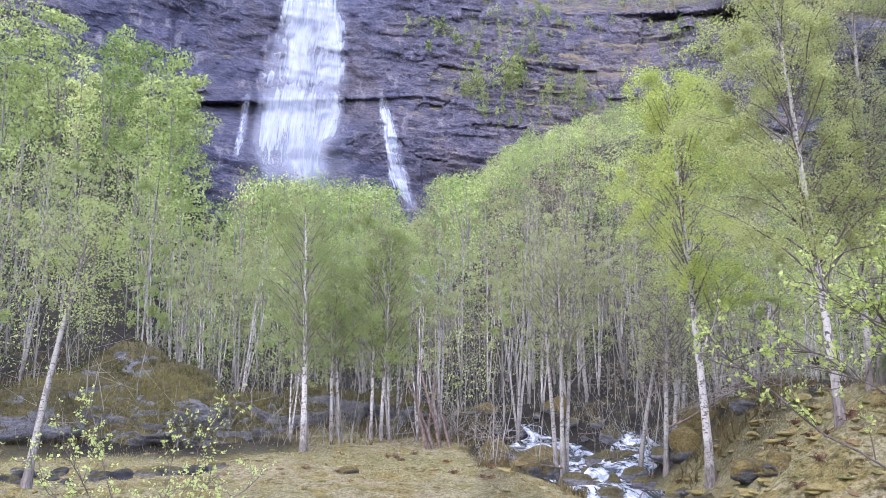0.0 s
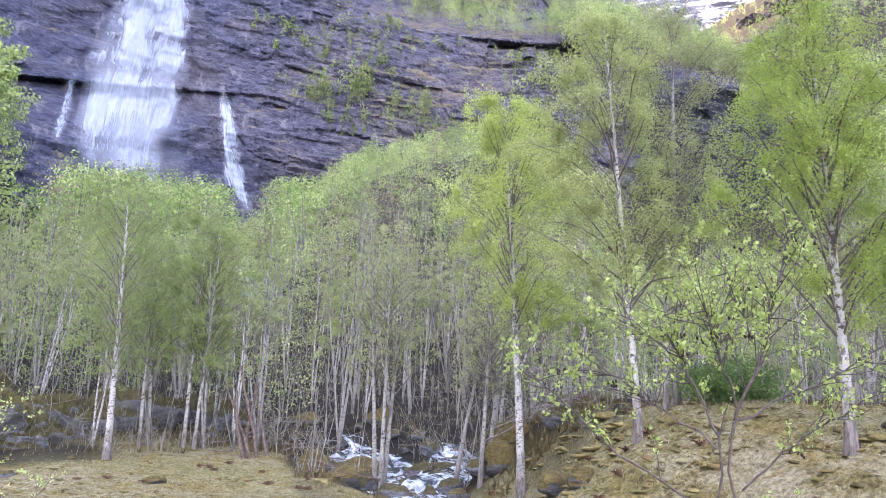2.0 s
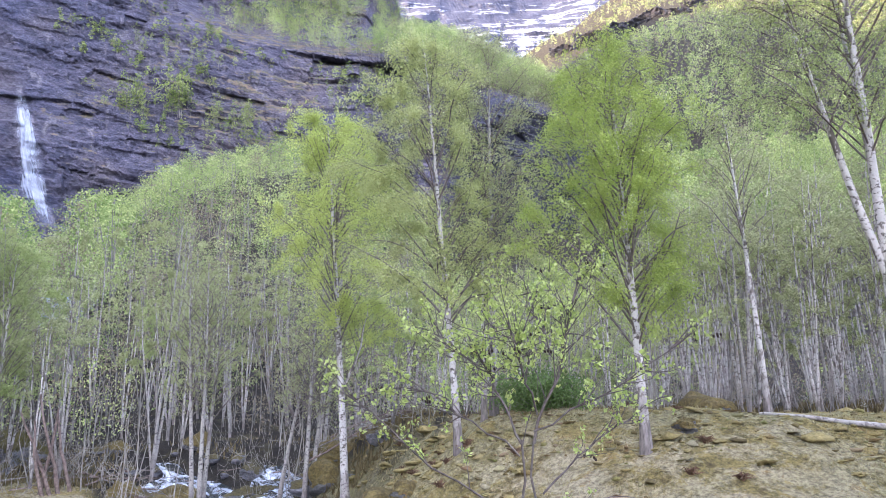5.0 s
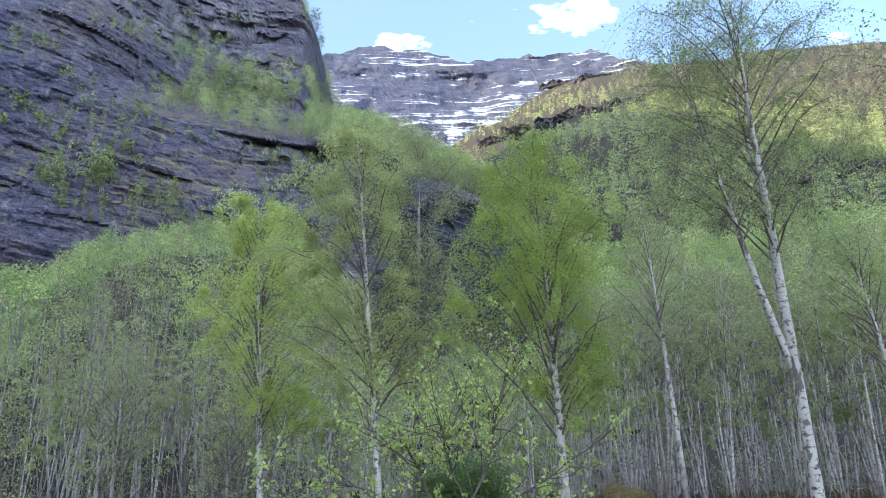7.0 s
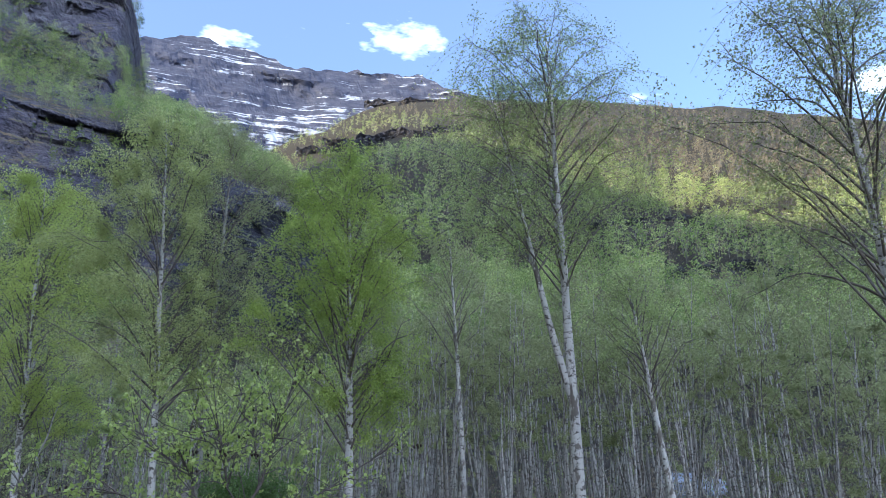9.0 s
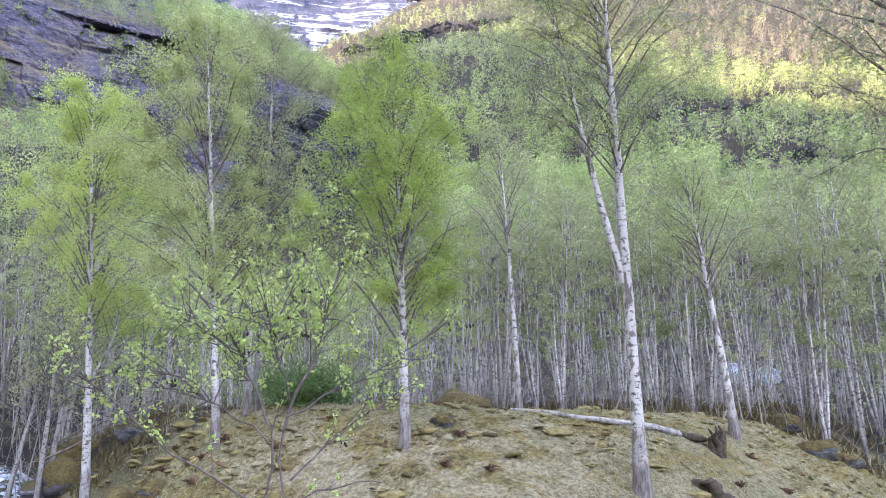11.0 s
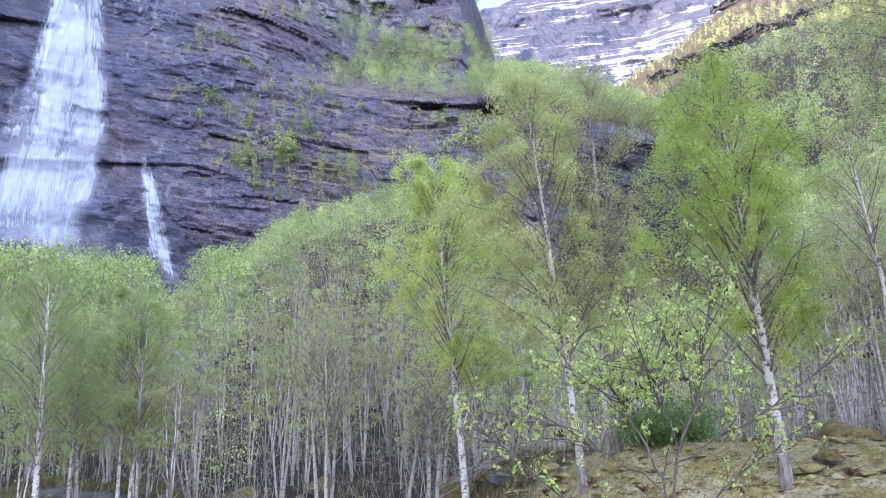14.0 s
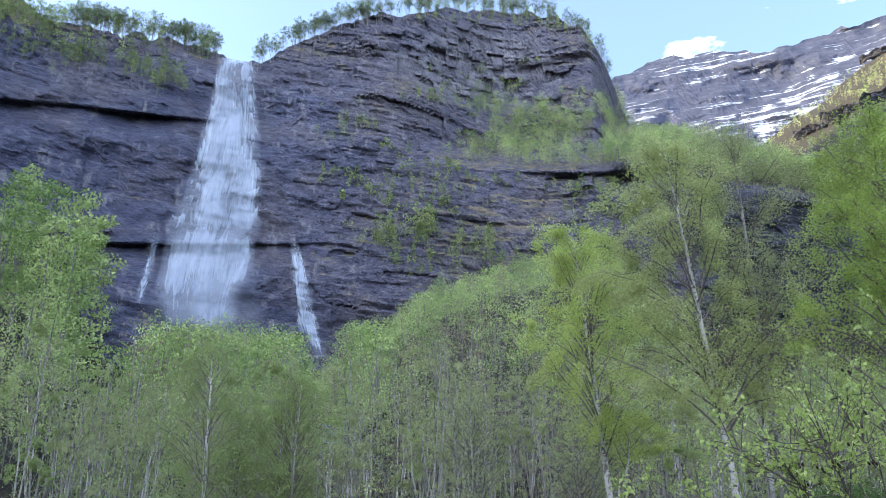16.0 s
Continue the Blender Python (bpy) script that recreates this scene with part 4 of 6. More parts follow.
def single_birches():
    def one(az, r, seed, height, girth, clear, spread, limbs, twigs, count, leaf, lean, bark, lm, label, **more):
        g = grow_birch(seed, height, girth, clear, spread, limbs, twigs, count, leaf, leaning(az, *lean), **more)
        stand_at(make_tree("birch_tree", g, bark, lm, label, "birches on the meadow", apart=True), az, r)

    one(19.9, 19.1, 11, 9.7, 0.095, 0.40, 1.42, 76, 9, 52000, 0.045, (-0.75, 0), BARK, LEAF_LIME, "slender white birch with bright lime green crown", rise=1.2, form=(1.15, 0.55), forks=((0.3, *leaning(20, 0.75, 0.1), 1.9, 0.35),))
    one(-8.3, 26.6, 12, 8.4, 0.11, 0.26, 1.45, 60, 8, 24000, 0.046, (-0.25, 0), BARK, LEAF_GREEN, "white birch with fresh green leaves on the meadow edge", rise=1.1)
    for az, r, seed, h, lean in ((-6.4, 28.5, 13, 6.4, -0.2), (-5.9, 28.9, 14, 7.0, -0.35), (-3.6, 28.6, 15, 8.0, 0.1), (-2.9, 28.4, 16, 7.4, 0.25), (-2.4, 28.9, 17, 7.8, -0.1)):
        one(az, r, seed, h, 0.065, 0.30, 1.2, 40, 7, 12000, 0.048, (lean, 0), BARK, LEAF_GREEN, "thin pale birch with soft green crown", rise=1.1)
    one(27.9, 14.3, 18, 8.0, 0.066, 0.28, 1.15, 72, 9, 62000, 0.038, (-0.75, 0), BARK, LEAF_PALE, "tall birch with pale sparse new leaves", rise=1.1, form=(0.9, 0.5))
    one(30.4, 15.8, 19, 8.2, 0.07, 0.32, 1.25, 60, 11, 30000, 0.036, (-0.05, 0), BARK_GREY, LEAF_GREY, "grey birch with thin unopened foliage", rise=1.1, form=(0.85, 0.55))
    one(29.7, 15.4, 20, 5.0, 0.05, 0.36, 0.7, 30, 6, 2500, 0.042, (-0.05, 0), BARK, LEAF_GREY, "young white birch stem among taller birches")
    one(41.0, 12.4, 21, 6.75, 0.076, 0.22, 1.2, 84, 9, 68000, 0.034, (-0.3, 0), BARK, LEAF_LIME, "leafy birch with dark cracked foot on the knoll", rise=1.0, droop=0.7, form=(0.85, 0.5))
    one(57.4, 12.2, 22, 10.0, 0.095, 0.46, 1.6, 60, 16, 46000, 0.034, (-0.45, 0), BARK, LEAF_GREEN, "large white birch, two stems, nearly bare twigs", rise=0.8, droop=0.65, form=(1.0, 0.55), clumped=1.2, forks=((0.30, *leaning(57, -1.1, 0.2), 5.6, 0.75), (0.46, *leaning(57, -0.2, -0.4), 4.4, 0.6)), wobble=0.07)
    one(63.4, 17.9, 23, 6.2, 0.09, 0.5, 1.1, 44, 9, 8000, 0.045, (-0.85, 0), BARK, LEAF_GREEN, "leaning white birch beside the fallen log", rise=1.2)
    one(48.9, 18.6, 32, 7.2, 0.07, 0.5, 0.95, 40, 8, 5000, 0.045, (-0.5, 0), BARK, LEAF_GREY, "slim white birch, thin crown, at the wood's edge", rise=1.2)
    one(80.0, 9.5, 24, 8.6, 0.12, 0.45, 1.9, 54, 17, 27000, 0.034, (-0.5, 0), BARK, LEAF_GREY, "birch with long drooping sparse branches", rise=0.9, droop=0.6, clumped=1.2)
    one(-25.7, 19.6, 25, 6.6, 0.085, 0.55, 1.1, 34, 8, 5000, 0.055, (0.95, 0), BARK_GREY, LEAF_GREEN, "thin birch leaning over the meadow")
    for az, r, seed, h, lean in ((9.6, 23.5, 26, 6.8, -0.5), (10.0, 23.4, 27, 7.4, -0.1), (10.2, 23.7, 28, 6.6, 0.35), (17.0, 22.6, 29, 5.6, 0.2), (17.5, 22.8, 30, 5.0, 0.4), (15.2, 24.0, 31, 5.5, 0.9)):
        one(az, r, seed, h, 0.07, 0.42, 1.0, 36, 7, 2600, 0.05, (lean, 0), BARK_GREY, LEAF_GREY, "bare grey birch stem rising beside the stream")


single_birches()

# ---- the birch wood behind the meadow ----
def birch_wood():
    kinds = []
    for n, (h, clear, spread, count, lm, bark) in enumerate((
        (8.6, 0.2, 1.25, 2700, LEAF_GREEN, BARK_GREY), (7.4, 0.2, 1.2, 2600, LEAF_GREEN, BARK_GREY), (9.2, 0.28, 1.25, 2300, LEAF_GREY, BARK_GREY),
        (8.0, 0.5, 1.1, 1300, LEAF_GREY, BARK), (6.6, 0.16, 1.15, 2400, LEAF_GREEN, BARK_GREY), (9.6, 0.5, 1.2, 1700, LEAF_GREY, BARK_GREY), (7.8, 0.52, 0.95, 700, LEAF_GREY, BARK))):
        g = grow_birch(100 + n, h, 0.042 + 0.005 * (n % 3), clear, spread, 12, 3, int(count * 1.7), 0.08, (0.3 * math.sin(n * 2.1), 0.3 * math.cos(n * 1.7)), 0.06, 5, ((0.03, 0.7 * math.cos(n), 0.7 * math.sin(n), h * 0.8, 0.75),) + (((0.05, -0.8 * math.sin(n), 0.6, h * 0.65, 0.6),) if n % 2 else ()), 1.3, form=(1.0, 0.6), clumped=0.4)
        label = ("pale thin birch with hazy green crown", "slim grey birch in the wood, few leaves", "young birch in the wood with light green leaves")[(0, 0, 1, 1, 2, 1, 1)[n]]
        kinds.append(make_tree("birch_tree", g, bark, lm, label, "birches of the wood"))
    rng = np.random.default_rng(8)
    placed = []
    tries = 0
    while len(placed) < 270 and tries < 40000:
        tries += 1
        az = -37 + 120 * rng.random() if len(placed) < 205 else 42 + 40 * rng.random()
        near = 27.5 if az < 6 else 25.0 if az < 22 else 21.0 if az < 44 else 19.5
        if -27 < az < -10:
            near = 36.0
        r = near + (36 * rng.random() ** 1.35 if len(placed) < 205 else 13 * rng.random())
        x, y = r * math.sin(radians(az)), r * math.cos(radians(az))
        if to_line(np.array(x), np.array(y), STREAM_LINE) < (1.5 if y < 29 else 0.5) or to_line(np.array(x), np.array(y), SIDE_LINE) < 1.1:
            continue
        if any((x - a) ** 2 + (y - b) ** 2 < 0.9 for a, b in placed):
            continue
        placed.append((x, y))
        kind = kinds[int(rng.integers(len(kinds)))]
        if len(placed) > 205:
            kind = kinds[(3, 6)[int(rng.integers(2))]]
        elif rng.random() < (0.75 if 0 < az < 23 else 0.88 if az > 43 else 0.2):
            kind = kinds[(2, 3, 5, 6)[int(rng.integers(4))]]
        m = pose(x, y, float(land(x, y)) - 0.1, rng.normal() * 3.0, rng.normal() * 3.0, rng.random() * 360)
        tall = max(r * math.tan(radians(float(curve(CANOPY, az)))) + EYE - float(land(x, y)), 3.0)
        s = min(0.75 + 0.4 * rng.random(), tall * (0.8 + 0.25 * rng.random()) / 8.6)
        if len(placed) <= len(kinds):
            kinds[len(placed) - 1].matrix_world = m
            continue
        t = copy_thing(kind, m)
        t.scale = (s ** 0.6, s ** 0.6, s)


birch_wood()


# ---- woods too far to count ----
def far_tree_kind(rng, lobes, per_lobe, leaf, wide=0.25, clear=0.22, peak=1.0, pointed=0.0):
    """One far tree, 9 m high: a thin stem and a crown of rounded boughs, each a shell of leaf sprays that is thicker above."""
    h, c, out = 9.0, [], []
    for i in range(lobes):
        g = (i + rng.random()) / lobes
        full = math.sin(math.pi * (0.14 + 0.78 * g) ** peak) ** 0.7 * (1 - pointed * g)
        a, w = i * 2.4 + rng.normal() * 0.5, (0.35 + 0.45 * rng.random()) * full * h * wide
        size = h * wide * (0.40 + 0.22 * rng.random()) * (0.6 + 0.4 * full) * (1 - 0.6 * pointed * g)
        d = rng.normal(size=(per_lobe, 3))
        d /= np.linalg.norm(d, axis=1, keepdims=True)
        d[:, 2] = d[:, 2] * 0.75 + 0.28
        at = np.array([math.cos(a) * w, math.sin(a) * w, h * (clear + (0.90 - clear) * g)])
        c.append(at + d * size * np.array([1, 1, 0.8]) * (0.65 + 0.45 * rng.random(per_lobe))[:, None])
        out.append(d)
    c = np.concatenate(c)
    k = 0.35 * rng.normal(size=2)
    stem = [tube([(0, 0, -0.6), (k[0] * 0.5, k[1] * 0.5, h * 0.5), (k[0], k[1], h * 0.86)], [0.085, 0.06, 0.02], 3)]
    for _ in range(2):
        a = rng.random() * 6.283
        if leaf > 0.7:
            break
        stem.append(tube([(0, 0, h * 0.2), (math.cos(a) * 0.5, math.sin(a) * 0.5, h * 0.45), (math.cos(a) * h * wide * 0.6, math.sin(a) * h * wide * 0.6, h * 0.75)], [0.05, 0.04, 0.015], 3))
    return leaves(rng, c, leaf, 0.2, np.concatenate(out)), gather(stem)


def far_woods(name, places, heights, bare, kinds, label, seed, leaf_material=LEAF_FAR):
    """Joins many far trees into one crown mesh and one stem mesh."""
    rng = np.random.default_rng(seed)
    lv, lf, sv, sf, tint, bar, at, st = [], [], [], [], [], [], 0, 0
    for (x, y, z), h, b in zip(places, heights, bare):
        (v, f), (w, g) = kinds[int(rng.integers(len(kinds)))]
        a, s = rng.random() * 6.283, h / 9.0
        turn = np.array([(math.cos(a), math.sin(a), 0), (-math.sin(a), math.cos(a), 0), (0, 0, 1)])
        wide = np.array([1.0, 1.0, 1.0]) * s * (0.85 + 0.3 * rng.random())
        wide[2] = s
        q = v.reshape(-1, 3, 3)
        if b > 0.5:
            q = q[rng.random(len(q)) < 0.7]
        q = (q.reshape(-1, 3) @ turn) * wide + (x, y, z)
        lv.append(q)
        lf.append(np.arange(len(q)).reshape(-1, 3) + at)
        at += len(q)
        tint.append(np.full(len(q), rng.random()))
        bar.append(np.full(len(q), b))
        sv.append((w @ turn) * wide + (x, y, z))
        sf.append(g + st)
        st += len(w)
    thing = new(name)
    mesh_object("foliage", np.concatenate(lv), np.concatenate(lf), leaf_material, False, [("tint", np.concatenate(tint)), ("bare", np.concatenate(bar))], thing)
    mesh_object("stemwood", np.concatenate(sv), np.concatenate(sf), FAR_BARK, True, (), thing)
    return tagged(thing, label, "woods", kind="stuff")


# the lower edge of the sunlit, leafy belt on the hillside, as an angle by bearing
GOLD = [(26, 26.5), (40, 26.0), (52.5, 24.9), (59, 22.4), (68, 19.7), (86, 18)]

# bare rock on the hillside: bearing, height angle, half width and half height as angles
CRAGS = ((64.8, 16.4, 1.7, 0.8), (67.9, 16.3, 1.7, 0.8), (70.4, 15.6, 1.2, 0.7), (45.3, 17.0, 0.8, 0.5), (58.0, 20.2, 1.5, 0.5), (60.6, 20.4, 1.6, 0.6), (64.4, 20.3, 1.5, 0.5), (67.6, 20.6, 1.9, 0.6), (71.2, 20.0, 1.6, 0.5), (36.6, 25.4, 1.5, 0.5), (38.8, 26.0, 1.7, 0.7), (41.6, 26.6, 1.8, 0.7), (44.2, 27.0, 1.6, 0.7), (46.6, 27.4, 1.5, 0.6), (41.5, 29.2, 1.3, 0.4), (44.3, 29.4, 1.3, 0.4))


def scatter(rng, count, az0, az1, r0, r1):
    """Bearings, distances and places on the ground, evenly spread over a sector."""
    az = az0 + (az1 - az0) * rng.random(count)
    r = np.sqrt(r0**2 + (r1**2 - r0**2) * rng.random(count))
    x, y = r * np.sin(np.radians(az)), r * np.cos(np.radians(az))
    return az, r, x, y, land(x, y)


def plant(name, az, r, x, y, z, h, b, groups, label, seed):
    """Plants far woods, with a finer kind of tree where they stand nearer. groups: (nearest, farthest, kinds)."""
    for k, (near, far, kinds) in enumerate(groups):
        i = np.flatnonzero((r >= near) & (r < far))
        if len(i):
            far_woods(name, np.stack([x, y, z], -1)[i], h[i], b[i], kinds, label, seed + k)


def build_far_woods():
    rng = np.random.default_rng(31)
    close_kinds = [far_tree_kind(rng, 13, 44, 0.175, 0.25, 0.08 + 0.06 * (k % 3)) for k in range(7)]
    fine_kinds = [far_tree_kind(rng, 18, 36, 0.2, 0.22, 0.12) for _ in range(5)]
    near_kinds = [far_tree_kind(rng, 10, 38, 0.28, 0.31, 0.2) for _ in range(8)]
    far_kinds = [far_tree_kind(rng, 7, 13, 0.6, 0.26, 0.2) for _ in range(8)]
    ledge_kinds = [far_tree_kind(rng, 9, 22, 0.36, 0.19, 0.2) for _ in range(8)]
    shrub_kinds = [far_tree_kind(rng, 7, 11, 1.1, 0.3, 0.08) for _ in range(5)]
    pine_kinds = [far_tree_kind(rng, 9, 16, 0.42, 0.21, 0.48) for _ in range(6)]
    spruce_kinds = [far_tree_kind(rng, 14, 12, 0.5, 0.17, 0.08, 0.5, 0.75) for _ in range(3)]
    brush_kinds = [far_tree_kind(rng, 9, 26, 0.26, 0.38, 0.02) for _ in range(6)]
    big_kinds = [far_tree_kind(rng, 20, 130, 0.165, 0.165, 0.08, 0.85) for _ in range(6)]
    green = "fresh green birch woods on the slope below the cliff"

    # the slope below the cliff: a thin near belt, then the rounded wooded mound
    az, r, x, y, z = scatter(rng, 2300, -38, 40, 52, 236)
    ok = ~((az > -15) & (az < 3) & (r > 185)) & ~((az > 26.5) & (r > 140)) & ~((az < -14) & (az > -18.5) & (r > 75))
    ok &= (to_line(x, y, STREAM_LINE) > 2.0) & ~((np.abs(x - 1.0) < 2.6) & (y > 70) & (y < 124))
    ok &= ~((r > 118) & (rng.random(len(az)) < 0.4))
    ok &= ~((az < -14) & (r > 75) & (rng.random(len(az)) < 0.8))
    az, r, x, y, z = (v[ok] for v in (az, r, x, y, z))
    limit = curve(CANOPY, az) + (curve(MOUND, az) - curve(CANOPY, az)) * np.where(az < -14, 1.0, ease(62, 112, r))
    room = r * np.tan(np.radians(limit)) + EYE - z
    h = np.minimum(6.5 + 5.0 * rng.random(len(az)), np.maximum(room * (0.82 + 0.22 * rng.random(len(az))), np.where((r > 62) & (az < 25), 4.5, 0.0)))
    b = np.where(rng.random(len(az)) < np.where((az > -2) & (az < 24) & (r < 125), 0.5, 0.08), 0.95, 0.0)
    keep = h > 3.0
    plant("slope_woods", *(v[keep] for v in (az, r, x, y, z, h, b)), ((0, 112, close_kinds), (112, 400, near_kinds)), green, 1)

    az, r, x, y, z = scatter(rng, 190, -13.5, 4, 78, 150)
    ok = ((np.abs(x - 1.0) > 3.0) | (y > 124)) & ~((az > -2.6) & (az < 0.6))
    az, r, x, y, z = (v[ok] for v in (az, r, x, y, z))
    h = np.clip((r * np.tan(np.radians(15.6 + 0.5 * np.sin(az * 1.3))) + EYE - z) * (0.72 + 0.3 * rng.random(len(az))), 4.0, 16.0)
    plant("slope_woods", az, r, x, y, z, h, np.where(rng.random(len(az)) < 0.15, 0.9, 0.0), ((0, 400, fine_kinds),), green, 4)

    # tall drooping birches high on the slope, before the cliff
    spots = ((-27.6, 24.6, 118), (-25.8, 23.9, 112), (-22.7, 22.7, 108), (-21.8, 23.2, 126), (-20.4, 23.0, 122), (-18.4, 22.6, 116), (-18.3, 19.6, 100), (-17.4, 21.4, 113), (-19.9, 20.4, 104), (-30.2, 24.8, 118), (-33.0, 25.0, 112), (-36.0, 25.4, 112), (-24.3, 20.8, 100), (-28.8, 21.5, 98))
    for k, (a, el, dist) in enumerate(spots):
        px, py = dist * math.sin(radians(a)), dist * math.cos(radians(a))
        pz = float(land(px, py))
        size = (EYE + dist * math.tan(radians(el)) - pz) / 9.0
        (v, f), (w, g) = big_kinds[k % len(big_kinds)]
        thing = new("birch_tree")
        mesh_object("trunk", w * size, g, FAR_BARK, True, (), thing)
        shade = rng.random()
        mesh_object("crown", v * size, f, LEAF_FAR, False, [("tint", np.full(len(v), shade)), ("bare", np.zeros(len(v)))], thing)
        thing.matrix_world = pose(px, py, pz, 0, 0, 360 * rng.random())
        tagged(thing, "tall drooping birch, full green crown, before the cliff", "birch tree", "birches before the cliff")

    # young birches and brush that fill the wood between the stems
    az, r, x, y, z = scatter(rng, 620, -37, 82, 33, 62)
    ok = (to_line(x, y, STREAM_LINE) > 1.5) & ((az < 26) | (r > 38)) & ~((az > -25) & (az < -12) & (r < 37))
    az, r, x, y, z = (v[ok] for v in (az, r, x, y, z))
    room = r * np.tan(np.radians(curve(CANOPY, az))) + EYE - z
    h = np.minimum(2.2 + 3.2 * rng.random(len(az)), room)
    b = np.where(rng.random(len(az)) < np.where((az > -2) & (az < 24), 0.65, np.where(az > 40, 0.8, 0.25)), 0.95, 0.0)
    far_woods("young_birches", np.stack([x, y, z], -1), h, b, brush_kinds, "hazy young birches and brush filling the wood", 9)

    # the long hillside across the valley
    n = 9000
    az = 26 + 60 * rng.random(n)
    reach, edge = curve(REACH, az), curve(EDGE, az)
    r = 26 - reach * np.log(1 - 0.985 * (0.36 + 0.64 * rng.random(n)))
    x, y = r * np.sin(np.radians(az)), r * np.cos(np.radians(az))
    z = land(x, y)
    el = np.degrees(np.arctan2(z - EYE, r))
    ok = (r > 52) & (r < edge) & ~((az < 37) & (r < 300))
    for a, e, w, t in CRAGS:
        ok &= ~((np.abs(az - a) < w * 0.95) & (el - e > -0.8 * t - 130.0 / r) & (el - e < 0.6 * t))
    az, r, x, y, z, el = (v[ok][:4600] for v in (az, r, x, y, z, el))
    h = 7.5 + 5.0 * rng.random(len(az))
    room = r * np.tan(np.radians(curve(CANOPY, az))) + EYE - z
    h = np.where(r < 100, np.clip(room, 3.0, h), h)
    b = np.where(rng.random(len(az)) < 0.12 + 0.8 * ease(2.0, 3.6, el - curve(GOLD, az)), 1.0, 0.0)
    # leafy trees of the sunlit belt get some brown, to colour their sunlight golden
    b = np.where((b == 0) & (el > curve(GOLD, az) - 0.3), 0.4 + 0.16 * rng.random(len(az)), b)
    brown = "light green and bare brown woods on the hillside"
    plant("hillside_woods", az, r, x, y, z, h, b, ((0, 112, close_kinds), (112, 210, near_kinds), (210, 5000, far_kinds)), brown, 12)
    # the brown, still leafless wood below the skyline
    n = 2300
    az = 33 + 49 * rng.random(n) ** 1.1
    el = curve(GOLD, az) - 0.6 + 7.0 * rng.random(n) ** 1.3
    rr = np.linspace(200, 1000, 300)
    z = land(rr * np.sin(np.radians(az))[:, None], rr * np.cos(np.radians(az))[:, None])
    hit = np.argmax(z >= EYE + rr * np.tan(np.radians(el))[:, None], 1)
    ok = hit > 0
    for a, e, w, t in CRAGS:
        ok &= ~((np.abs(az - a) < w * 0.9) & (el - e > -0.8 * t - 0.15) & (el - e < 0.5 * t))
    r = rr[hit]
    x, y, z = r * np.sin(np.radians(az)), r * np.cos(np.radians(az)), z[np.arange(n), hit]
    # below the bare wood, the same golden sunlight tint goes into the belt's leaves
    h, b = 6.0 + 4.5 * rng.random(n), np.where(el > curve(GOLD, az) + 2.4, 0.75 + 0.25 * rng.random(n), 0.4 + 0.16 * rng.random(n))
    plant("skyline_woods", *(v[ok] for v in (az, r, x, y, z, h, b)), ((0, 5000, far_kinds),), brown, 16)

    # trees and scrub on the cliff's ledges, terrace and brow
    def ledge(name, az, el, h, b, kinds, label, seed, leaf_material=LEAF_LEDGE):
        q = cliff_distance(az, el)
        far_woods(name, np.stack([q * np.sin(np.radians(az)), q * np.cos(np.radians(az)), EYE + q * np.tan(np.radians(el))], -1), h, b, kinds, label, seed, leaf_material)

    az, el, h = [], [], []
    for a, e, w, n, height in ((3.9, 19.8, 0.9, 11, 11), (6.7, 19.9, 1.2, 18, 13), (9.0, 19.5, 1.0, 9, 9), (11.4, 19.2, 1.6, 18, 9), (-20, 29.8, 4.5, 50, 11), (-15, 29.6, 2.5, 26, 10), (1.0, 28.3, 1.6, 16, 6), (0.0, 27.3, 2.0, 14, 5), (7.6, 30.4, 2.0, 18, 7), (12.5, 30.0, 2.2, 24, 8), (4.5, 24.0, 2.0, 16, 6), (8.5, 23.4, 2.0, 16, 5.5), (12, 26.6, 3.0, 34, 8), (16, 27.8, 3.0, 46, 9), (18, 22.0, 1.4, 10, 6), (20.6, 22.6, 0.8, 8, 6)):
        az.append(a + rng.normal(size=n) * w * 0.6)
        el.append(e + rng.normal(size=n) * 0.4)
        h.append(height * (0.6 + 0.7 * rng.random(n)))
    az, el, h = (np.concatenate(v) for v in (az, el, h))
    ledge("cliff_woods", az, el, h, 0.1 + 0.5 * rng.random(len(az)), ledge_kinds, "small green trees rooted on cliff ledges", 3)
    n = 700
    az = np.where(rng.random(n) < 0.5, 10 + 28 * rng.random(n) ** 0.8, 21 + 16.5 * rng.random(n))
    lo = curve(TERRACE, az)
    hi = np.maximum(np.minimum(curve(BROW, az), lo + 4.0), lo + 0.2)
    ledge("terrace_woods", az, lo + 0.2 + (hi - lo) * rng.random(n) ** 1.2, 8 + 7.0 * rng.random(n), np.where(rng.random(n) < 0.12, 0.9, 0.0), near_kinds, "bright green birches along the cliff's terrace", 21, LEAF_FAR)
    # low scrub that follows the beds of the dry rock
    n = 5200
    az, el = -2 + 25 * rng.random(n), 17.5 + 15.5 * rng.random(n)
    q = cliff_distance(az, el)
    sx, zz = 246 * np.radians(az), q * np.tan(np.radians(el))
    want = soft_noise(sx * 0.035, (zz + 0.1 * sx + 0.13 * np.maximum(sx, 0)) * 0.11, 2, 61) + 0.5 * soft_noise(sx * 0.1, (zz + 0.23 * sx) * 0.3, 3, 62)
    ok = (want > 0.28) & (el < curve(BROW, az) - 0.4) & (el > 17.5 + 4.0 * ease(6, -2, az))
    az, el = az[ok][:620], el[ok][:620]
    ledge("cliff_scrub", az, el, 1.5 + 4.2 * rng.random(len(az)) ** 1.8, 0.1 + 0.6 * rng.random(len(az)), shrub_kinds, "low olive and brown scrub along the cliff's beds", 22)
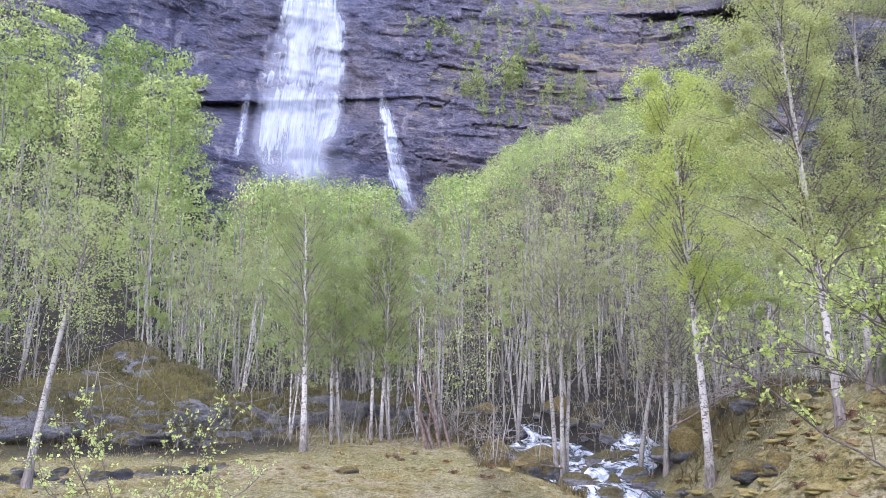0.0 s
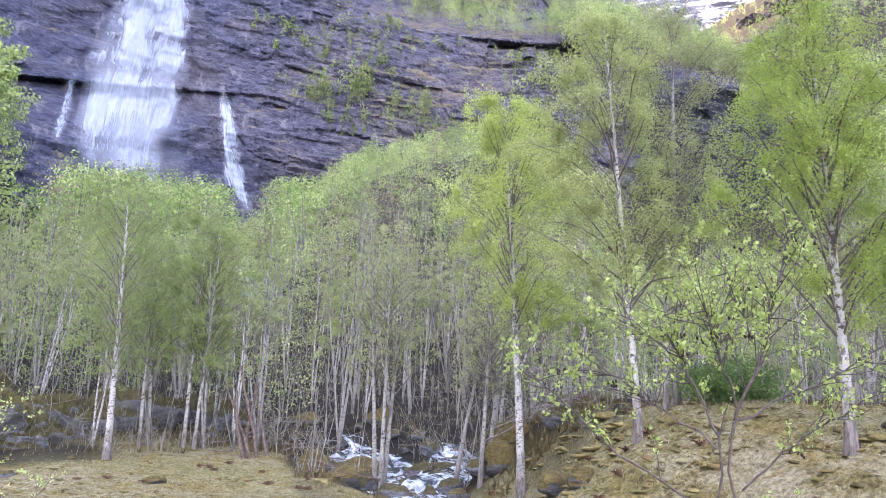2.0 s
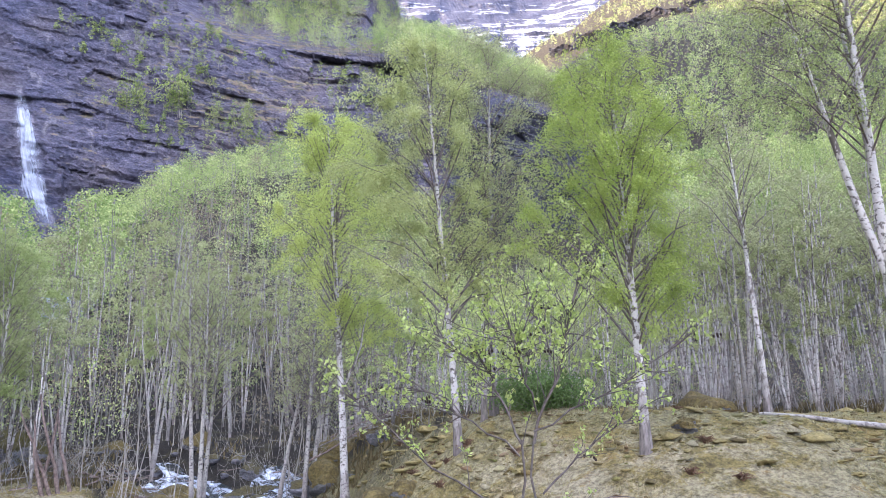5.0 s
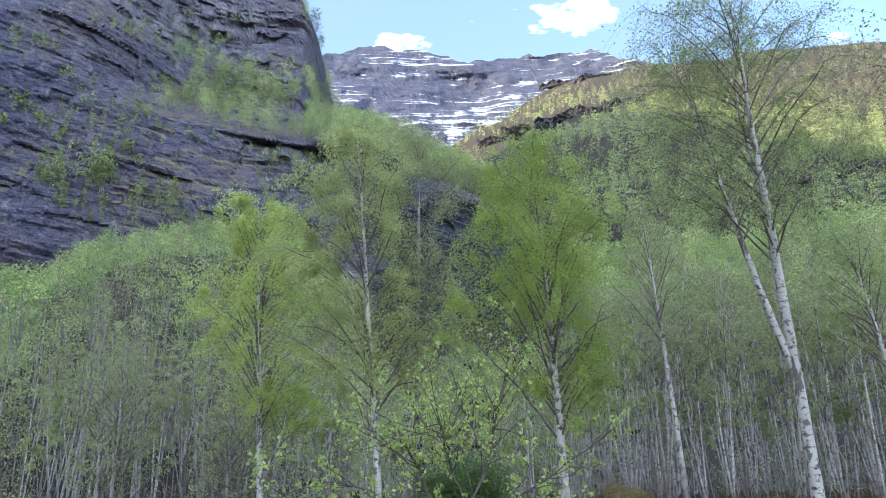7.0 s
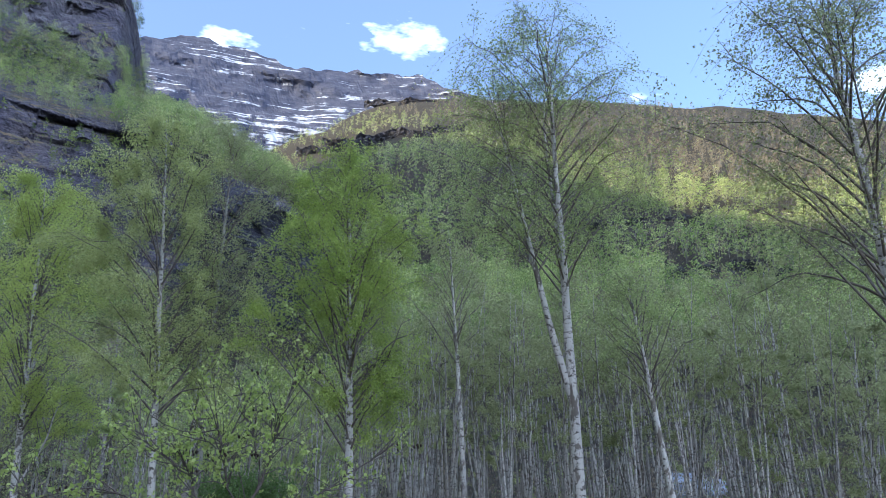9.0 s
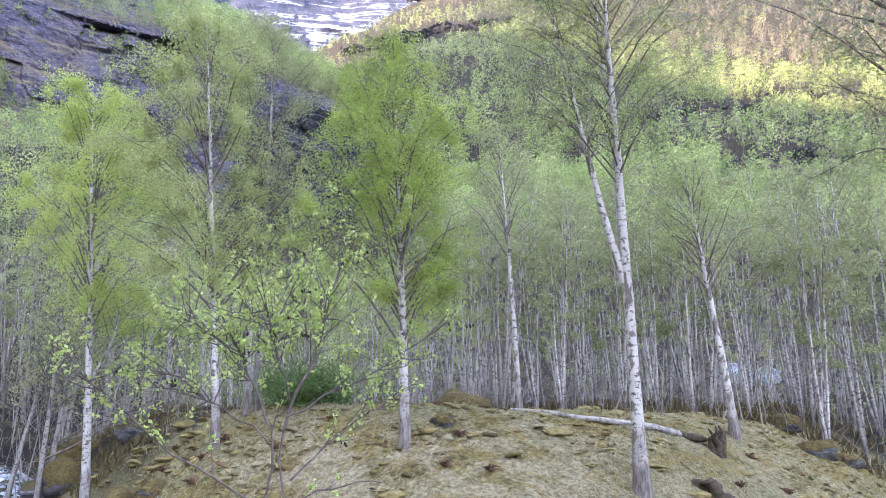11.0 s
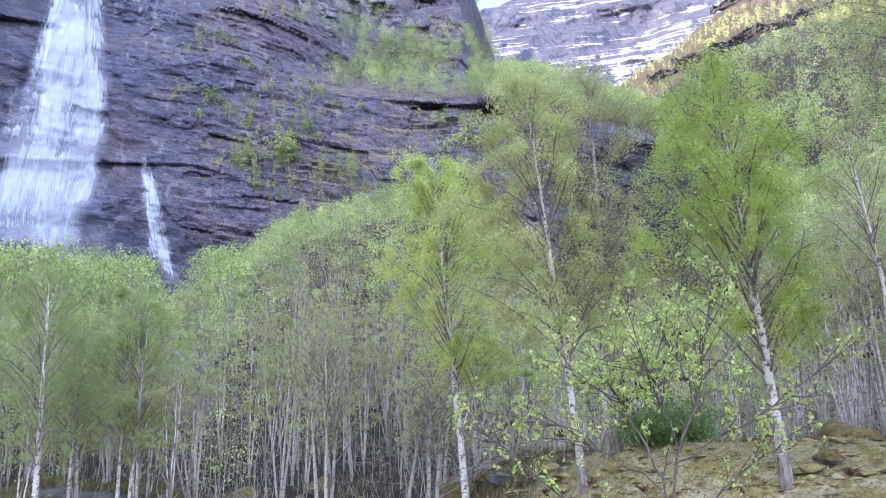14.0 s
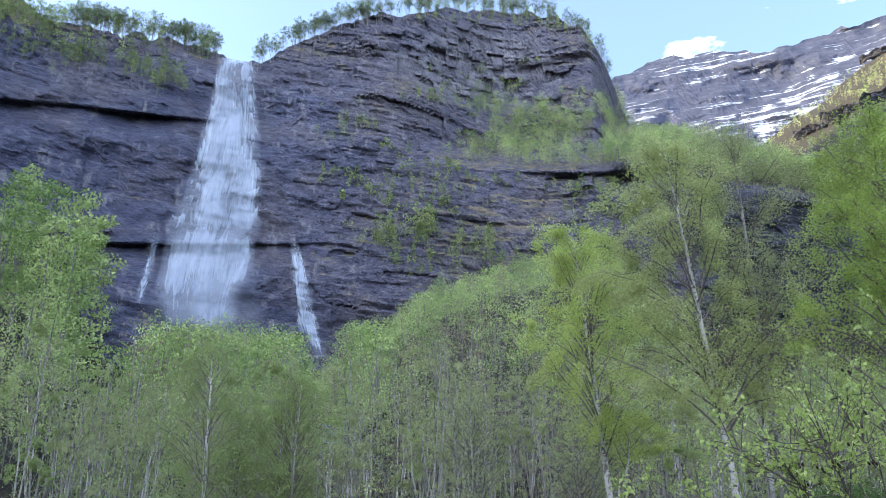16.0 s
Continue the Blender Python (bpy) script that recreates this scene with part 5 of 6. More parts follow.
    # the brow: pines and a few dark spruces over the lip, birches elsewhere
    n = 210
    az = np.concatenate([-21 + 25 * rng.random(n), 4 + 18 * rng.random(90)])
    az = az[(az < -10.4) | (az > -7.6)]
    ledge("brow_pines", az, curve(BROW, az) - 0.1 - 0.5 * rng.random(len(az)) ** 2, 8.5 + 6.5 * rng.random(len(az)), 0.25 + 0.25 * rng.random(len(az)), pine_kinds, "slim pines along the brow of the cliff", 23, LEAF_PINE)
    az = np.concatenate([-37 + 26 * rng.random(130), 6 + 17 * rng.random(90)])
    ledge("brow_birches", az, curve(BROW, az) - 0.1 - 1.0 * rng.random(len(az)) ** 2, np.where(az < 0, 11.0, 6.0) + 5 * rng.random(len(az)), 0.15 + 0.4 * rng.random(len(az)), ledge_kinds, "fresh green birches on the brow of the cliff", 24)
    az = np.array([-12.3, -13.0, -11.6])
    ledge("brow_spruces", az, curve(BROW, az) - np.array([0.6, 0.3, 0.5]), np.array([13.0, 9.0, 8.0]), np.full(3, 0.5), spruce_kinds, "dark pointed spruces beside the lip of the fall", 25, LEAF_SPRUCE)


build_far_woods()


# ---- stones, stumps, logs and low plants ----
def rough_stone(name, size, seed, material, detail=4, roughness=0.38, pointed=0.0):
    """A weathered boulder: a ball broken by noise at several scales."""
    bm = bmesh.new()
    bmesh.ops.create_icosphere(bm, subdivisions=detail, radius=1.0)
    v = np.array([q.co for q in bm.verts])
    n = 1 + roughness * fbm(v[:, 0] * 1.1 + seed * 7.3, v[:, 1] * 1.1, v[:, 2] * 1.1, 5, seed, 0.55)
    facets = np.floor((v @ np.array([0.6, 0.5, 0.62]) + 0.4 * soft_noise(v[:, 0] * 2, v[:, 1] * 2, v[:, 2] * 2, seed + 5)) * 4) / 4
    n = n + 0.12 * facets + 0.045 * fbm(v[:, 0] * 6, v[:, 1] * 6, v[:, 2] * 6, 3, seed + 9)
    v = v * n[:, None] * np.array(size)
    for q, co in zip(bm.verts, v):
        q.co = co
    me = bpy.data.meshes.new(name)
    bm.to_mesh(me)
    bm.free()
    me.materials.append(material)
    me.polygons.foreach_set("use_smooth", np.full(len(me.polygons), True))
    return new(name, me)


def lay(ob, az, r, turn=0.0, lift=0.0):
    x, y, z = spot(az, r)
    ob.matrix_world = pose(x, y, z + lift, 0, 0, turn) @ Matrix.Diagonal((*ob.scale, 1))
    return ob


def tufts(stone, count, length, level):
    """Dry grass and moss that grow on the flatter faces of a stone, as a part of it."""
    rng = np.random.default_rng(count)
    c = np.array([p.center for p in stone.data.polygons])
    n = np.array([p.normal for p in stone.data.polygons])
    c = c[n[:, 2] > level]
    p = c[rng.integers(len(c), size=count)] + rng.normal(size=(count, 3)) * 0.05
    d = rng.normal(size=(count, 3)) * 0.6 + np.array([0, 0, 1.0])
    d /= np.linalg.norm(d, axis=1, keepdims=True)
    side = np.cross(d, rng.normal(size=(count, 3)))
    side /= np.linalg.norm(side, axis=1, keepdims=True)
    l = length * (0.5 + rng.random(count))[:, None]
    v = np.stack([p - side * 0.02 - d * 0.05, p + side * 0.02 - d * 0.05, p + d * l], 1).reshape(-1, 3)
    tagged(mesh_object("tuft", v, np.arange(3 * count).reshape(-1, 3), TUFT, False, (), stone, "dry grass and moss"), kind="stuff")


def boulders():
    big = lay(rough_stone("boulder", (2.9, 1.7, 1.45), 3, BOULDER, 6), -18.2, 28.6, 10, 0.2)
    tufts(big, 6500, 0.2, 0.05)
    tagged(big, "huge mossy boulder with bare grey face", "boulder", "boulders by the meadow")
    for az, r, size, seed, turn, lift in ((-16.5, 32.5, (1.9, 1.5, 1.5), 4, 40, 0.5), (-24.5, 31, (2.6, 1.6, 1.2), 5, 80, 0.3), (-12.2, 31.5, (1.6, 1.3, 1.0), 6, 10, 0.3), (-28.5, 29, (2.4, 1.5, 1.1), 7, 20, 0.3), (-7.0, 32.5, (2.2, 1.3, 0.9), 8, 0, 0.3), (-2.0, 33.5, (2.0, 1.3, 0.8), 9, 60, 0.2), (-20.5, 34.5, (1.9, 1.5, 1.3), 10, 0, 0.5)):
        ob = lay(rough_stone("boulder", size, seed, BOULDER, 4), az, r, turn, lift)
        tufts(ob, 2200, 0.18, 0.15)
        tagged(ob, "dark mossy boulder under the birches", "boulder", "boulders by the meadow")
    rng = np.random.default_rng(12)
    for n in range(54):
        az, r = (3 + 23 * rng.random(), 21 + 14 * rng.random()) if n < 34 else (-34 + 36 * rng.random(), 28.5 + 8 * rng.random())
        s = 0.2 + 0.4 * rng.random() ** 2
        x, y, _ = spot(az, r)
        if min(to_line(np.array(x), np.array(y), STREAM_LINE), to_line(np.array(x), np.array(y), SIDE_LINE)) < 1.5:
            continue
        ob = rough_stone("stone", (s * 1.35, s, s * 0.9), 300 + n, MOSSY if n % 3 else BOULDER, 3)
        tagged(lay(ob, az, r, n * 41, s * 0.1), "dark mossy stone on the woodland floor", "stone", "woodland stones")
    for _ in range(78):
        line = STREAM_LINE[3:10] if rng.random() < 0.7 else SIDE_LINE
        k = int(rng.integers(len(line) - 1))
        w = rng.random()
        x, y = line[k] * (1 - w) + line[k + 1] * w + rng.normal(size=2) * 1.0
        s = 0.12 + 0.26 * rng.random() ** 2
        ob = rough_stone("stone", (s * 1.3, s, s * 0.85), int(rng.integers(999)), BOULDER, 3)
        ob.matrix_world = pose(x, y, float(land(x, y)) + 0.16, 0, 0, rng.random() * 360)
        tagged(ob, "dark wet stone with moss in the stream", "stone", "stream stones")
    for az, r, s, seed in ((43.7, 13.2, 0.16, 31), (45.1, 18.0, 0.45, 32), (22.6, 15.0, 0.32, 33), (24.0, 14.2, 0.24, 34), (68.3, 19.5, 0.34, 35), (69.8, 20.3, 0.3, 36), (8.2, 27.0, 0.7, 37), (19.0, 23.5, 0.6, 38), (66.5, 21, 0.35, 39), (-5.2, 21.0, 0.22, 40)):
        tagged(lay(rough_stone("stone", (s * 1.35, s, s * 0.75), seed, MOSSY), az, r, seed * 50, s * 0.1), "rounded stone covered with yellow-green moss", "stone", "mossy stones")
    for n in range(26):
        az, r = -27 + 13 * rng.random(), 20.5 + 1.6 * rng.random()
        s = 0.1 + 0.2 * rng.random() ** 2
        tagged(lay(rough_stone("stone", (s * 1.4, s, s * 0.6), 60 + n, CRAG if n % 3 else BOULDER, 2), az, r, n * 70, 0.03), "small grey stone in the meadow", "stone", "meadow stones")


boulders()


def crags():
    """Bare rock that stands out of the wooded hillside."""
    rng = np.random.default_rng(17)

    def crag(az, el, wide, high, label):
        rr = np.linspace(60, 1000, 3000)
        z = land(rr * math.sin(radians(az)), rr * math.cos(radians(az)))
        r = float(rr[np.argmax(z >= EYE + rr * math.tan(radians(el)))])
        w, h = r * math.tan(radians(wide)), r * math.tan(radians(high))
        u, v = np.meshgrid(np.linspace(-1, 1, 64), np.linspace(-1, 1, 26), indexing="ij")
        n = int(rng.integers(999))
        edge = 1 - np.maximum(np.abs(u) ** 3, np.abs(v + 0.35 * soft_noise(u * 3.1, 0, 0, n)) ** 3) * 1.5
        block = soft_noise(np.floor(u * 7 + 0.8 * soft_noise(u * 4, v * 3, 1, n)) * 3.1, np.floor(v * 3.2 + u * 0.8) * 2.3, 0.5, n + 1)
        out = h * (0.75 * edge + 0.5 * block + 0.55 * fbm(u * 5, v * 3.5, 2, 4, n + 2)) - 0.25 * h
        x, z = u * w * 1.25, v * h * 1.25 + 0.2 * h * soft_noise(u * 2, 0, 3, n + 3)
        ob = mesh_object("crag", np.stack([x, -out + 0.45 * z, z], -1).reshape(-1, 3), sheet(64, 26), CRAG, False)
        ob.matrix_world = pose(r * math.sin(radians(az)), r * math.cos(radians(az)), EYE + r * math.tan(radians(el)), 0, 0, -az)
        tagged(ob, label, "crag", "crags on the hillside")

    for az, el, wide, high in CRAGS:
        label = "dark bare crag among hillside trees" if el < 19 else "long dark rock band below the sunlit trees" if el < 23 else "dark rock band high on the hillside"
        crag(az, el, wide, high, label)


crags()


def rough_tube(points, radii, sides, seed, depth=0.22):
    """A tube with a broken, rotten surface."""
    v, f = tube(points, radii, sides)
    k = np.repeat(np.arange(len(points)), sides)
    mid, rad = np.asarray(points)[k], np.asarray(radii)[k]
    n = depth * fbm(v[:, 0] * 9, v[:, 1] * 9, v[:, 2] * 9, 4, seed)
    return mid + (v - mid) * (1 + n)[:, None], f


def deadwood():
    # the fallen birch on the knoll
    a, b = Vector(spot(48.4, 14.3)), Vector(spot(61.6, 15.7))
    n = 22
    t = np.linspace(0, 1, n)
    line = np.array([a.lerp(b, float(w)) for w in t])
    line[:, :2] *= (1 - 0.05 * np.sin(t * math.pi) ** 1.0)[:, None]
    rad = 0.026 + 0.046 * t
    line[:, 2] = land(line[:, 0], line[:, 1])
    line[:, 2] = np.convolve(np.pad(line[:, 2], 3, "edge"), np.ones(7) / 7, "valid") + rad * 0.8
    log = new("fallen_log")
    mesh_object("trunk", *rough_tube(line[:19], rad[:19], 10, 1, 0.12), BARK_GREY, True, (), log, "peeling white birch bark")
    mesh_object("broken_end", *rough_tube(line[18:], rad[18:] * np.array([1.02, 1.15, 1.0, 0.5]), 10, 2, 0.4), ROTTEN, True, (), log, "rotten reddish broken wood")
    tagged(log, "fallen white birch log with rotten reddish end", "log")
    rng = np.random.default_rng(5)
    x, y, z = spot(62.2, 15.6)
    stump = new("stump")
    stump.location = (x, y, z)
    for k in range(6):
        q = np.stack([0.09 * math.cos(k) + 0.05 * rng.normal(size=5) * np.linspace(0, 1, 5), 0.09 * math.sin(k) + 0.05 * rng.normal(size=5) * np.linspace(0, 1, 5), np.linspace(-0.1, 0.25 + 0.35 * rng.random(), 5)], 1)
        mesh_object("splinter", *tube(q, np.array([0.09, 0.08, 0.07, 0.05, 0.01]), 6), ROTTEN, True, (), stump)
    tagged(stump, "splintered dark brown stump by the log", "stump")
    p, q = Vector(spot(60.6, 13.4)), Vector(spot(63.2, 13.2))
    w = np.linspace(0, 1, 16)
    line = np.array([p.lerp(q, float(k)) for k in w])
    line[:, 2] = land(line[:, 0], line[:, 1]) + 0.03
    rot = new("rotten_log")
    mesh_object("log_body", *rough_tube(line, 0.10 * np.minimum(1, 0.25 + 6 * w * (1 - w)) + 0.01, 12, 3, 0.8), ROTTEN, True, (), rot)
    moss = line + np.array([0, 0, 0.05])
    mesh_object("moss_cover", *rough_tube(moss[2:12], 0.075 * np.sin(np.linspace(0.3, 2.9, 10)), 8, 4, 0.4), MOSS, True, (), rot, "yellow-green moss")
    tagged(rot, "short decayed log capped with moss", "log")
    # dead leaning stems near the stream
    for az, r, lean, h in ((0.9, 26.8, -0.9, 2.6), (0.5, 26.6, -0.5, 2.4), (1.4, 26.9, -0.9, 3.0), (0.2, 27.0, 0.3, 2.5), (2.0, 27.1, -0.4, 2.3)):
        x, y, z = spot(az, r)
        s = np.linspace(0, 1, 8)
        lx, ly = leaning(az, lean, 0)
        q = np.stack([lx * s, ly * s, h * s - 0.1], 1) + 0.03 * np.cumsum(rng.normal(size=(8, 3)), 0)
        ob = mesh_object("dead_tree", *tube(q, 0.07 * (1 - 0.6 * s), 6), DEAD_STEM, True)
        ob.location = (x, y, z)
        tagged(ob, "dead reddish stem leaning, bark peeled away", "dead tree", "dead stems")
    # fallen branches round the stream
    for k in range(60):
        az, r = (-1 + 9 * rng.random(), 27 + 4 * rng.random()) if k > 40 else (5 + 20 * rng.random(), 21 + 9 * rng.random())
        x, y, z = spot(az, r)
        a, n, l = rng.random() * 6.28, 7, 0.8 + 1.8 * rng.random()
        s = np.linspace(-0.5, 0.5, n)
        q = np.stack([x + math.cos(a) * l * s, y + math.sin(a) * l * s, 0 * s], 1) + 0.05 * rng.normal(size=(n, 3))
        q[:, 2] = land(q[:, 0], q[:, 1]).max() * 0.6 + land(q[:, 0], q[:, 1]) * 0.4 + 0.1 + 0.45 * rng.random() * (s + 0.5)
        ob = mesh_object("branch", *tube(q, 0.028 * (1.1 - (s + 0.5)), 5), DEAD_STEM if k % 3 else BARK_GREY, True)
        tagged(ob, "dry grey branch fallen by the stream", "branch", "fallen branches")


deadwood()


def bend(start, end, lift, n=8):
    """A line from start to end that sags or rises in between."""
    w = np.linspace(0, 1, n)[:, None]
    q = np.array(start, float) * (1 - w) + np.array(end, float) * w
    q[:, 2:] += lift * 4 * w * (1 - w)
    return q


def leafy_shrub(seed, limbs, twigs, leaf_count, leaf, clusters):
    """A shrub on given main limbs (start, end, sag, thickness, how leafy): side twigs, young leaves at the nodes, old cones."""
    rng = np.random.default_rng(seed)
    wood, ends = [], []
    for start, end, lift, radius, leafy in limbs:
        q = bend(start, end, lift, 9)
        length = np.linalg.norm(q[-1] - q[0])
        q[1:-1] += rng.normal(size=(7, 3)) * 0.014 * length
        s = np.linspace(0, 1, 9)
        pieces = [tube(q, 0.72 * radius * (1 - 0.55 * s) + 0.001, 7)]
        for _ in range(int(twigs * leafy)):
            w = 0.25 + 0.75 * rng.random()
            p = np.array([np.interp(w, s, q[:, c]) for c in range(3)])
            d = (q[-1] - q[0]) / length + rng.normal(size=3) * np.array([0.75, 0.5, 0.5])
            d[2] += 0.15
            d /= np.linalg.norm(d)
            l = 0.12 + 0.26 * rng.random()
            t = bend(p, p + d * l, 0.03 * rng.normal(), 5)
            pieces.append(tube(t, 0.0032 * (1.1 - np.linspace(0, 1, 5)), 4))
            ends.append(t)
            for _ in range(2):
                u = t[1 + int(rng.integers(3))]
                e = d * 0.6 + rng.normal(size=3) * 0.55 + np.array([0, 0, 0.3])
                v = bend(u, u + e * 0.45 * l, 0.0, 5)
                pieces.append(tube(v, 0.002 * (1.1 - np.linspace(0, 1, 5)), 3))
                ends.append(v)
        wood.append(gather(pieces))
    ends = np.array(ends)
    # leaves stand in small bunches
    k = leaf_count // 3
    pick, f = rng.integers(len(ends), size=k), (rng.random(k) ** 0.6) * 3.99
    i = f.astype(int)
    w = (f - i)[:, None]
    c = np.repeat(ends[pick, i] * (1 - w) + ends[pick, i + 1] * w, 3, 0)
    c = c + rng.normal(size=c.shape) * leaf * 0.4
    cone = []
    for _ in range(clusters):
        p = ends[rng.integers(len(ends)), 4]
        for _ in range(int(rng.integers(3, 6))):
            o = p + rng.normal(size=3) * np.array([0.018, 0.018, 0.008])
            s = np.linspace(0, 1, 5)
            cone.append(tube(o + np.stack([0.004 * s, 0 * s, -0.017 * s], 1), 0.0065 * np.sin(0.35 + 2.5 * s), 6))
    return wood, leaves(rng, c, leaf, -0.5, corners=4), cone


def shrubs():
    alder = (
        ((0.0, 0.0, -0.05), (0.05, 0.0, 1.50), 0.0, 0.014, 0.1), ((0.05, 0.0, 1.48), (-0.20, 0.1, 1.98), 0.02, 0.008, 1.3),
        ((0.06, 0.06, -0.05), (0.11, 0.03, 1.50), 0.0, 0.013, 0.1), ((0.11, 0.03, 1.48), (0.38, 0.05, 2.45), -0.05, 0.010, 1.6),
        ((0.04, 0.0, 1.42), (-0.58, 0.15, 1.76), 0.04, 0.006, 0.8), ((0.06, 0.03, 1.08), (-0.82, -0.1, 1.72), -0.03, 0.007, 0.7),
        ((0.15, 0.03, 1.24), (0.62, 0.2, 1.60), 0.04, 0.006, 0.6), ((0.11, 0.03, 1.54), (0.88, 0.1, 2.0), -0.03, 0.006, 0.9),
        ((0.10, 0.05, 1.12), (0.58, -0.1, 1.24), 0.02, 0.005, 0.06), ((0.13, 0.03, 1.62), (0.0, -0.15, 2.05), 0.0, 0.006, 1.6),
        ((0.2, 0.04, 1.92), (0.1, 0.25, 2.3), 0.0, 0.005, 0.9), ((-0.08, 0.06, 1.8), (-0.42, 0.2, 2.05), 0.0, 0.004, 0.7))
    low = tuple(((0.0, 0.0, -0.05), (0.95 * math.cos(a), 0.8 * math.sin(a), h), 0.06, 0.007, 1.0) for a, h in ((0.2, 0.9), (1.3, 1.25), (2.2, 1.5), (3.1, 1.1), (4.0, 1.3), (5.2, 1.0), (0.9, 1.45)))
    for az, r, seed, limbs, twigs, count, leaf, clusters, label in (
        (32.3, 4.0, 3, alder, 19, 4600, 0.0225, 18, "young alder shrub with fresh leaves and old cones"),
        (-18.5, 7.2, 6, low, 18, 3400, 0.024, 0, "sparse low shrub with bright new leaves")):
        w, l, c = leafy_shrub(seed, limbs, twigs, count, leaf, clusters)
        thing = new("shrub")
        stems = [mesh_object("stem", v, f, STEM, True, (), thing) for v, f in w]
        mesh_object("foliage", *l, LEAF_BUSH, False, (), thing)
        for k, (v, f) in enumerate(c):
            mesh_object("cone", v, f, CONE, True, (), stems[k % len(stems)], "small dark old cone")
        stand_at(tagged(thing, label, "shrub"), az, r, -az, 0.02)


shrubs()


def low_plants():
    rng = np.random.default_rng(77)
    # rust-brown dead ferns
    for n in range(64):
        az, r = (-12 + 30 * rng.random(), 19.5 + 6 * rng.random()) if n < 22 else (19 + 10 * rng.random(), 12.5 + 7 * rng.random()) if n < 42 else (26 + 44 * rng.random(), 10 + 8 * rng.random())
        blades = []
        for k in range(30):
            a, l, up = rng.random() * 6.28, 0.05 + 0.14 * rng.random(), 0.02 + 0.08 * rng.random()
            s = np.linspace(0, 1, 4)
            q = np.stack([math.cos(a) * l * s, math.sin(a) * l * s, up * np.sin(s * 2.4)], 1) + rng.normal(size=(4, 3)) * 0.012
            blades.append(tube(q, 0.016 * (1.1 - s), 3))
        ob = mesh_object("dead_fern", *gather(blades), FERN, False)
        tagged(lay(ob, az, r), "clump of rust-brown dead fern in grass", "fern", "dead ferns")
    # moss cushions on the knoll and along the bank
    for n in range(190):
        az, r = (18 + 11 * rng.random(), 12.5 + 9 * rng.random()) if n >= 120 else (24 + 48 * rng.random(), 10.5 + 10 * rng.random()) if n < 90 else (-10 + 34 * rng.random(), 19 + 8 * rng.random())
        s = 0.05 + 0.13 * rng.random() ** 2
        ob = rough_stone("moss_cushion", (s * 1.5, s * 1.2, s * 0.4), 200 + n, MOSS, 3, 0.95)
        tagged(lay(ob, az, r, n * 33, -0.27 * s), "low yellow-green cushion of moss", "moss", "moss cushions")
    # small clumps of moss, litter and lichen, past counting
    bm = bmesh.new()
    bmesh.ops.create_icosphere(bm, subdivisions=1, radius=1.0)
    base = np.array([q.co for q in bm.verts])
    side = np.array([[q.index for q in f.verts] for f in bm.faces])
    bm.free()
    n = 6500
    az = np.where(rng.random(n) < 0.3, -30 + 52 * rng.random(n), 23 + 52 * rng.random(n))
    r = np.where(az < 23, 17.5 + 9 * rng.random(n), 9.5 + 11 * rng.random(n))
    x, y = r * np.sin(np.radians(az)), r * np.cos(np.radians(az))
    keep = (fbm(x * 0.9, y * 0.9, 0, 3, 68) > -0.05) & (to_line(x, y, STREAM_LINE) > 1.3)
    x, y = x[keep], y[keep]
    n = len(x)
    wide = 0.02 + 0.085 * rng.random(n) ** 2.5
    size = np.stack([wide, wide * (0.7 + 0.6 * rng.random(n)), wide * (0.2 + 0.35 * rng.random(n))], -1)
    v = base[None] * size[:, None] * (1 + 0.42 * rng.normal(size=(n, len(base), 1))) + np.stack([x, y, land(x, y)], -1)[:, None]
    f = side[None] + (np.arange(n) * len(base))[:, None, None]
    tagged(mesh_object("moss_clumps", v.reshape(-1, 3), f.reshape(-1, 3), CLUMP, True), "small brown and olive clumps of moss and litter", "moss", kind="stuff")
    # short grass over the meadow and the knoll
    n = 52000
    az = np.where(rng.random(n) < 0.45, -30 + 55 * rng.random(n), 22 + 56 * rng.random(n))
    r = np.where(az < 24, 16 + 12 * rng.random(n), 8.5 + 13 * rng.random(n))
    x, y = r * np.sin(np.radians(az)), r * np.cos(np.radians(az))
    keep = (fbm(x * 0.6, y * 0.6, 0, 3, 66) > -0.25) & (to_line(x, y, STREAM_LINE) > 1.8)
    x, y = x[keep], y[keep]
    z = land(x, y)
    n = len(x)
    a, h = rng.random(n) * 6.283, 0.025 + 0.04 * rng.random(n)
    w = 0.007 + 0.006 * rng.random(n)
    dx, dy = np.cos(a), np.sin(a)
    tip = np.stack([x + dy * h * 0.6, y - dx * h * 0.6, z + h], -1)
    v = np.stack([np.stack([x - dx * w, y - dy * w, z - 0.01], -1), np.stack([x + dx * w, y + dy * w, z - 0.01], -1), tip], 1).reshape(-1, 3)
    tagged(mesh_object("grass", v, np.arange(3 * n).reshape(-1, 3), STRAW, False), "short pale spring grass on the meadow", "grass", kind="stuff")
    # dry litter and low growth on the woodland floor
    n = 30000
    az = -36 + 114 * rng.random(n)
    r = np.where(az < 4, 27.5, np.where(az < 26, 20.0, 20.5)) + 15 * rng.random(n) ** 1.4
    x, y = r * np.sin(np.radians(az)), r * np.cos(np.radians(az))
    keep = (fbm(x * 0.5, y * 0.5, 0, 3, 67) > -0.1) & (to_line(x, y, STREAM_LINE) > 1.2)
    x, y = x[keep], y[keep]
    n = len(x)
    a, h, w = rng.random(n) * 6.283, 0.08 + 0.22 * rng.random(n), 0.02 + 0.02 * rng.random(n)
    z, dx, dy, lean = land(x, y), np.cos(a), np.sin(a), rng.normal(size=n) * 0.8
    tip = np.stack([x + dy * h * lean, y - dx * h * lean, z + h], -1)
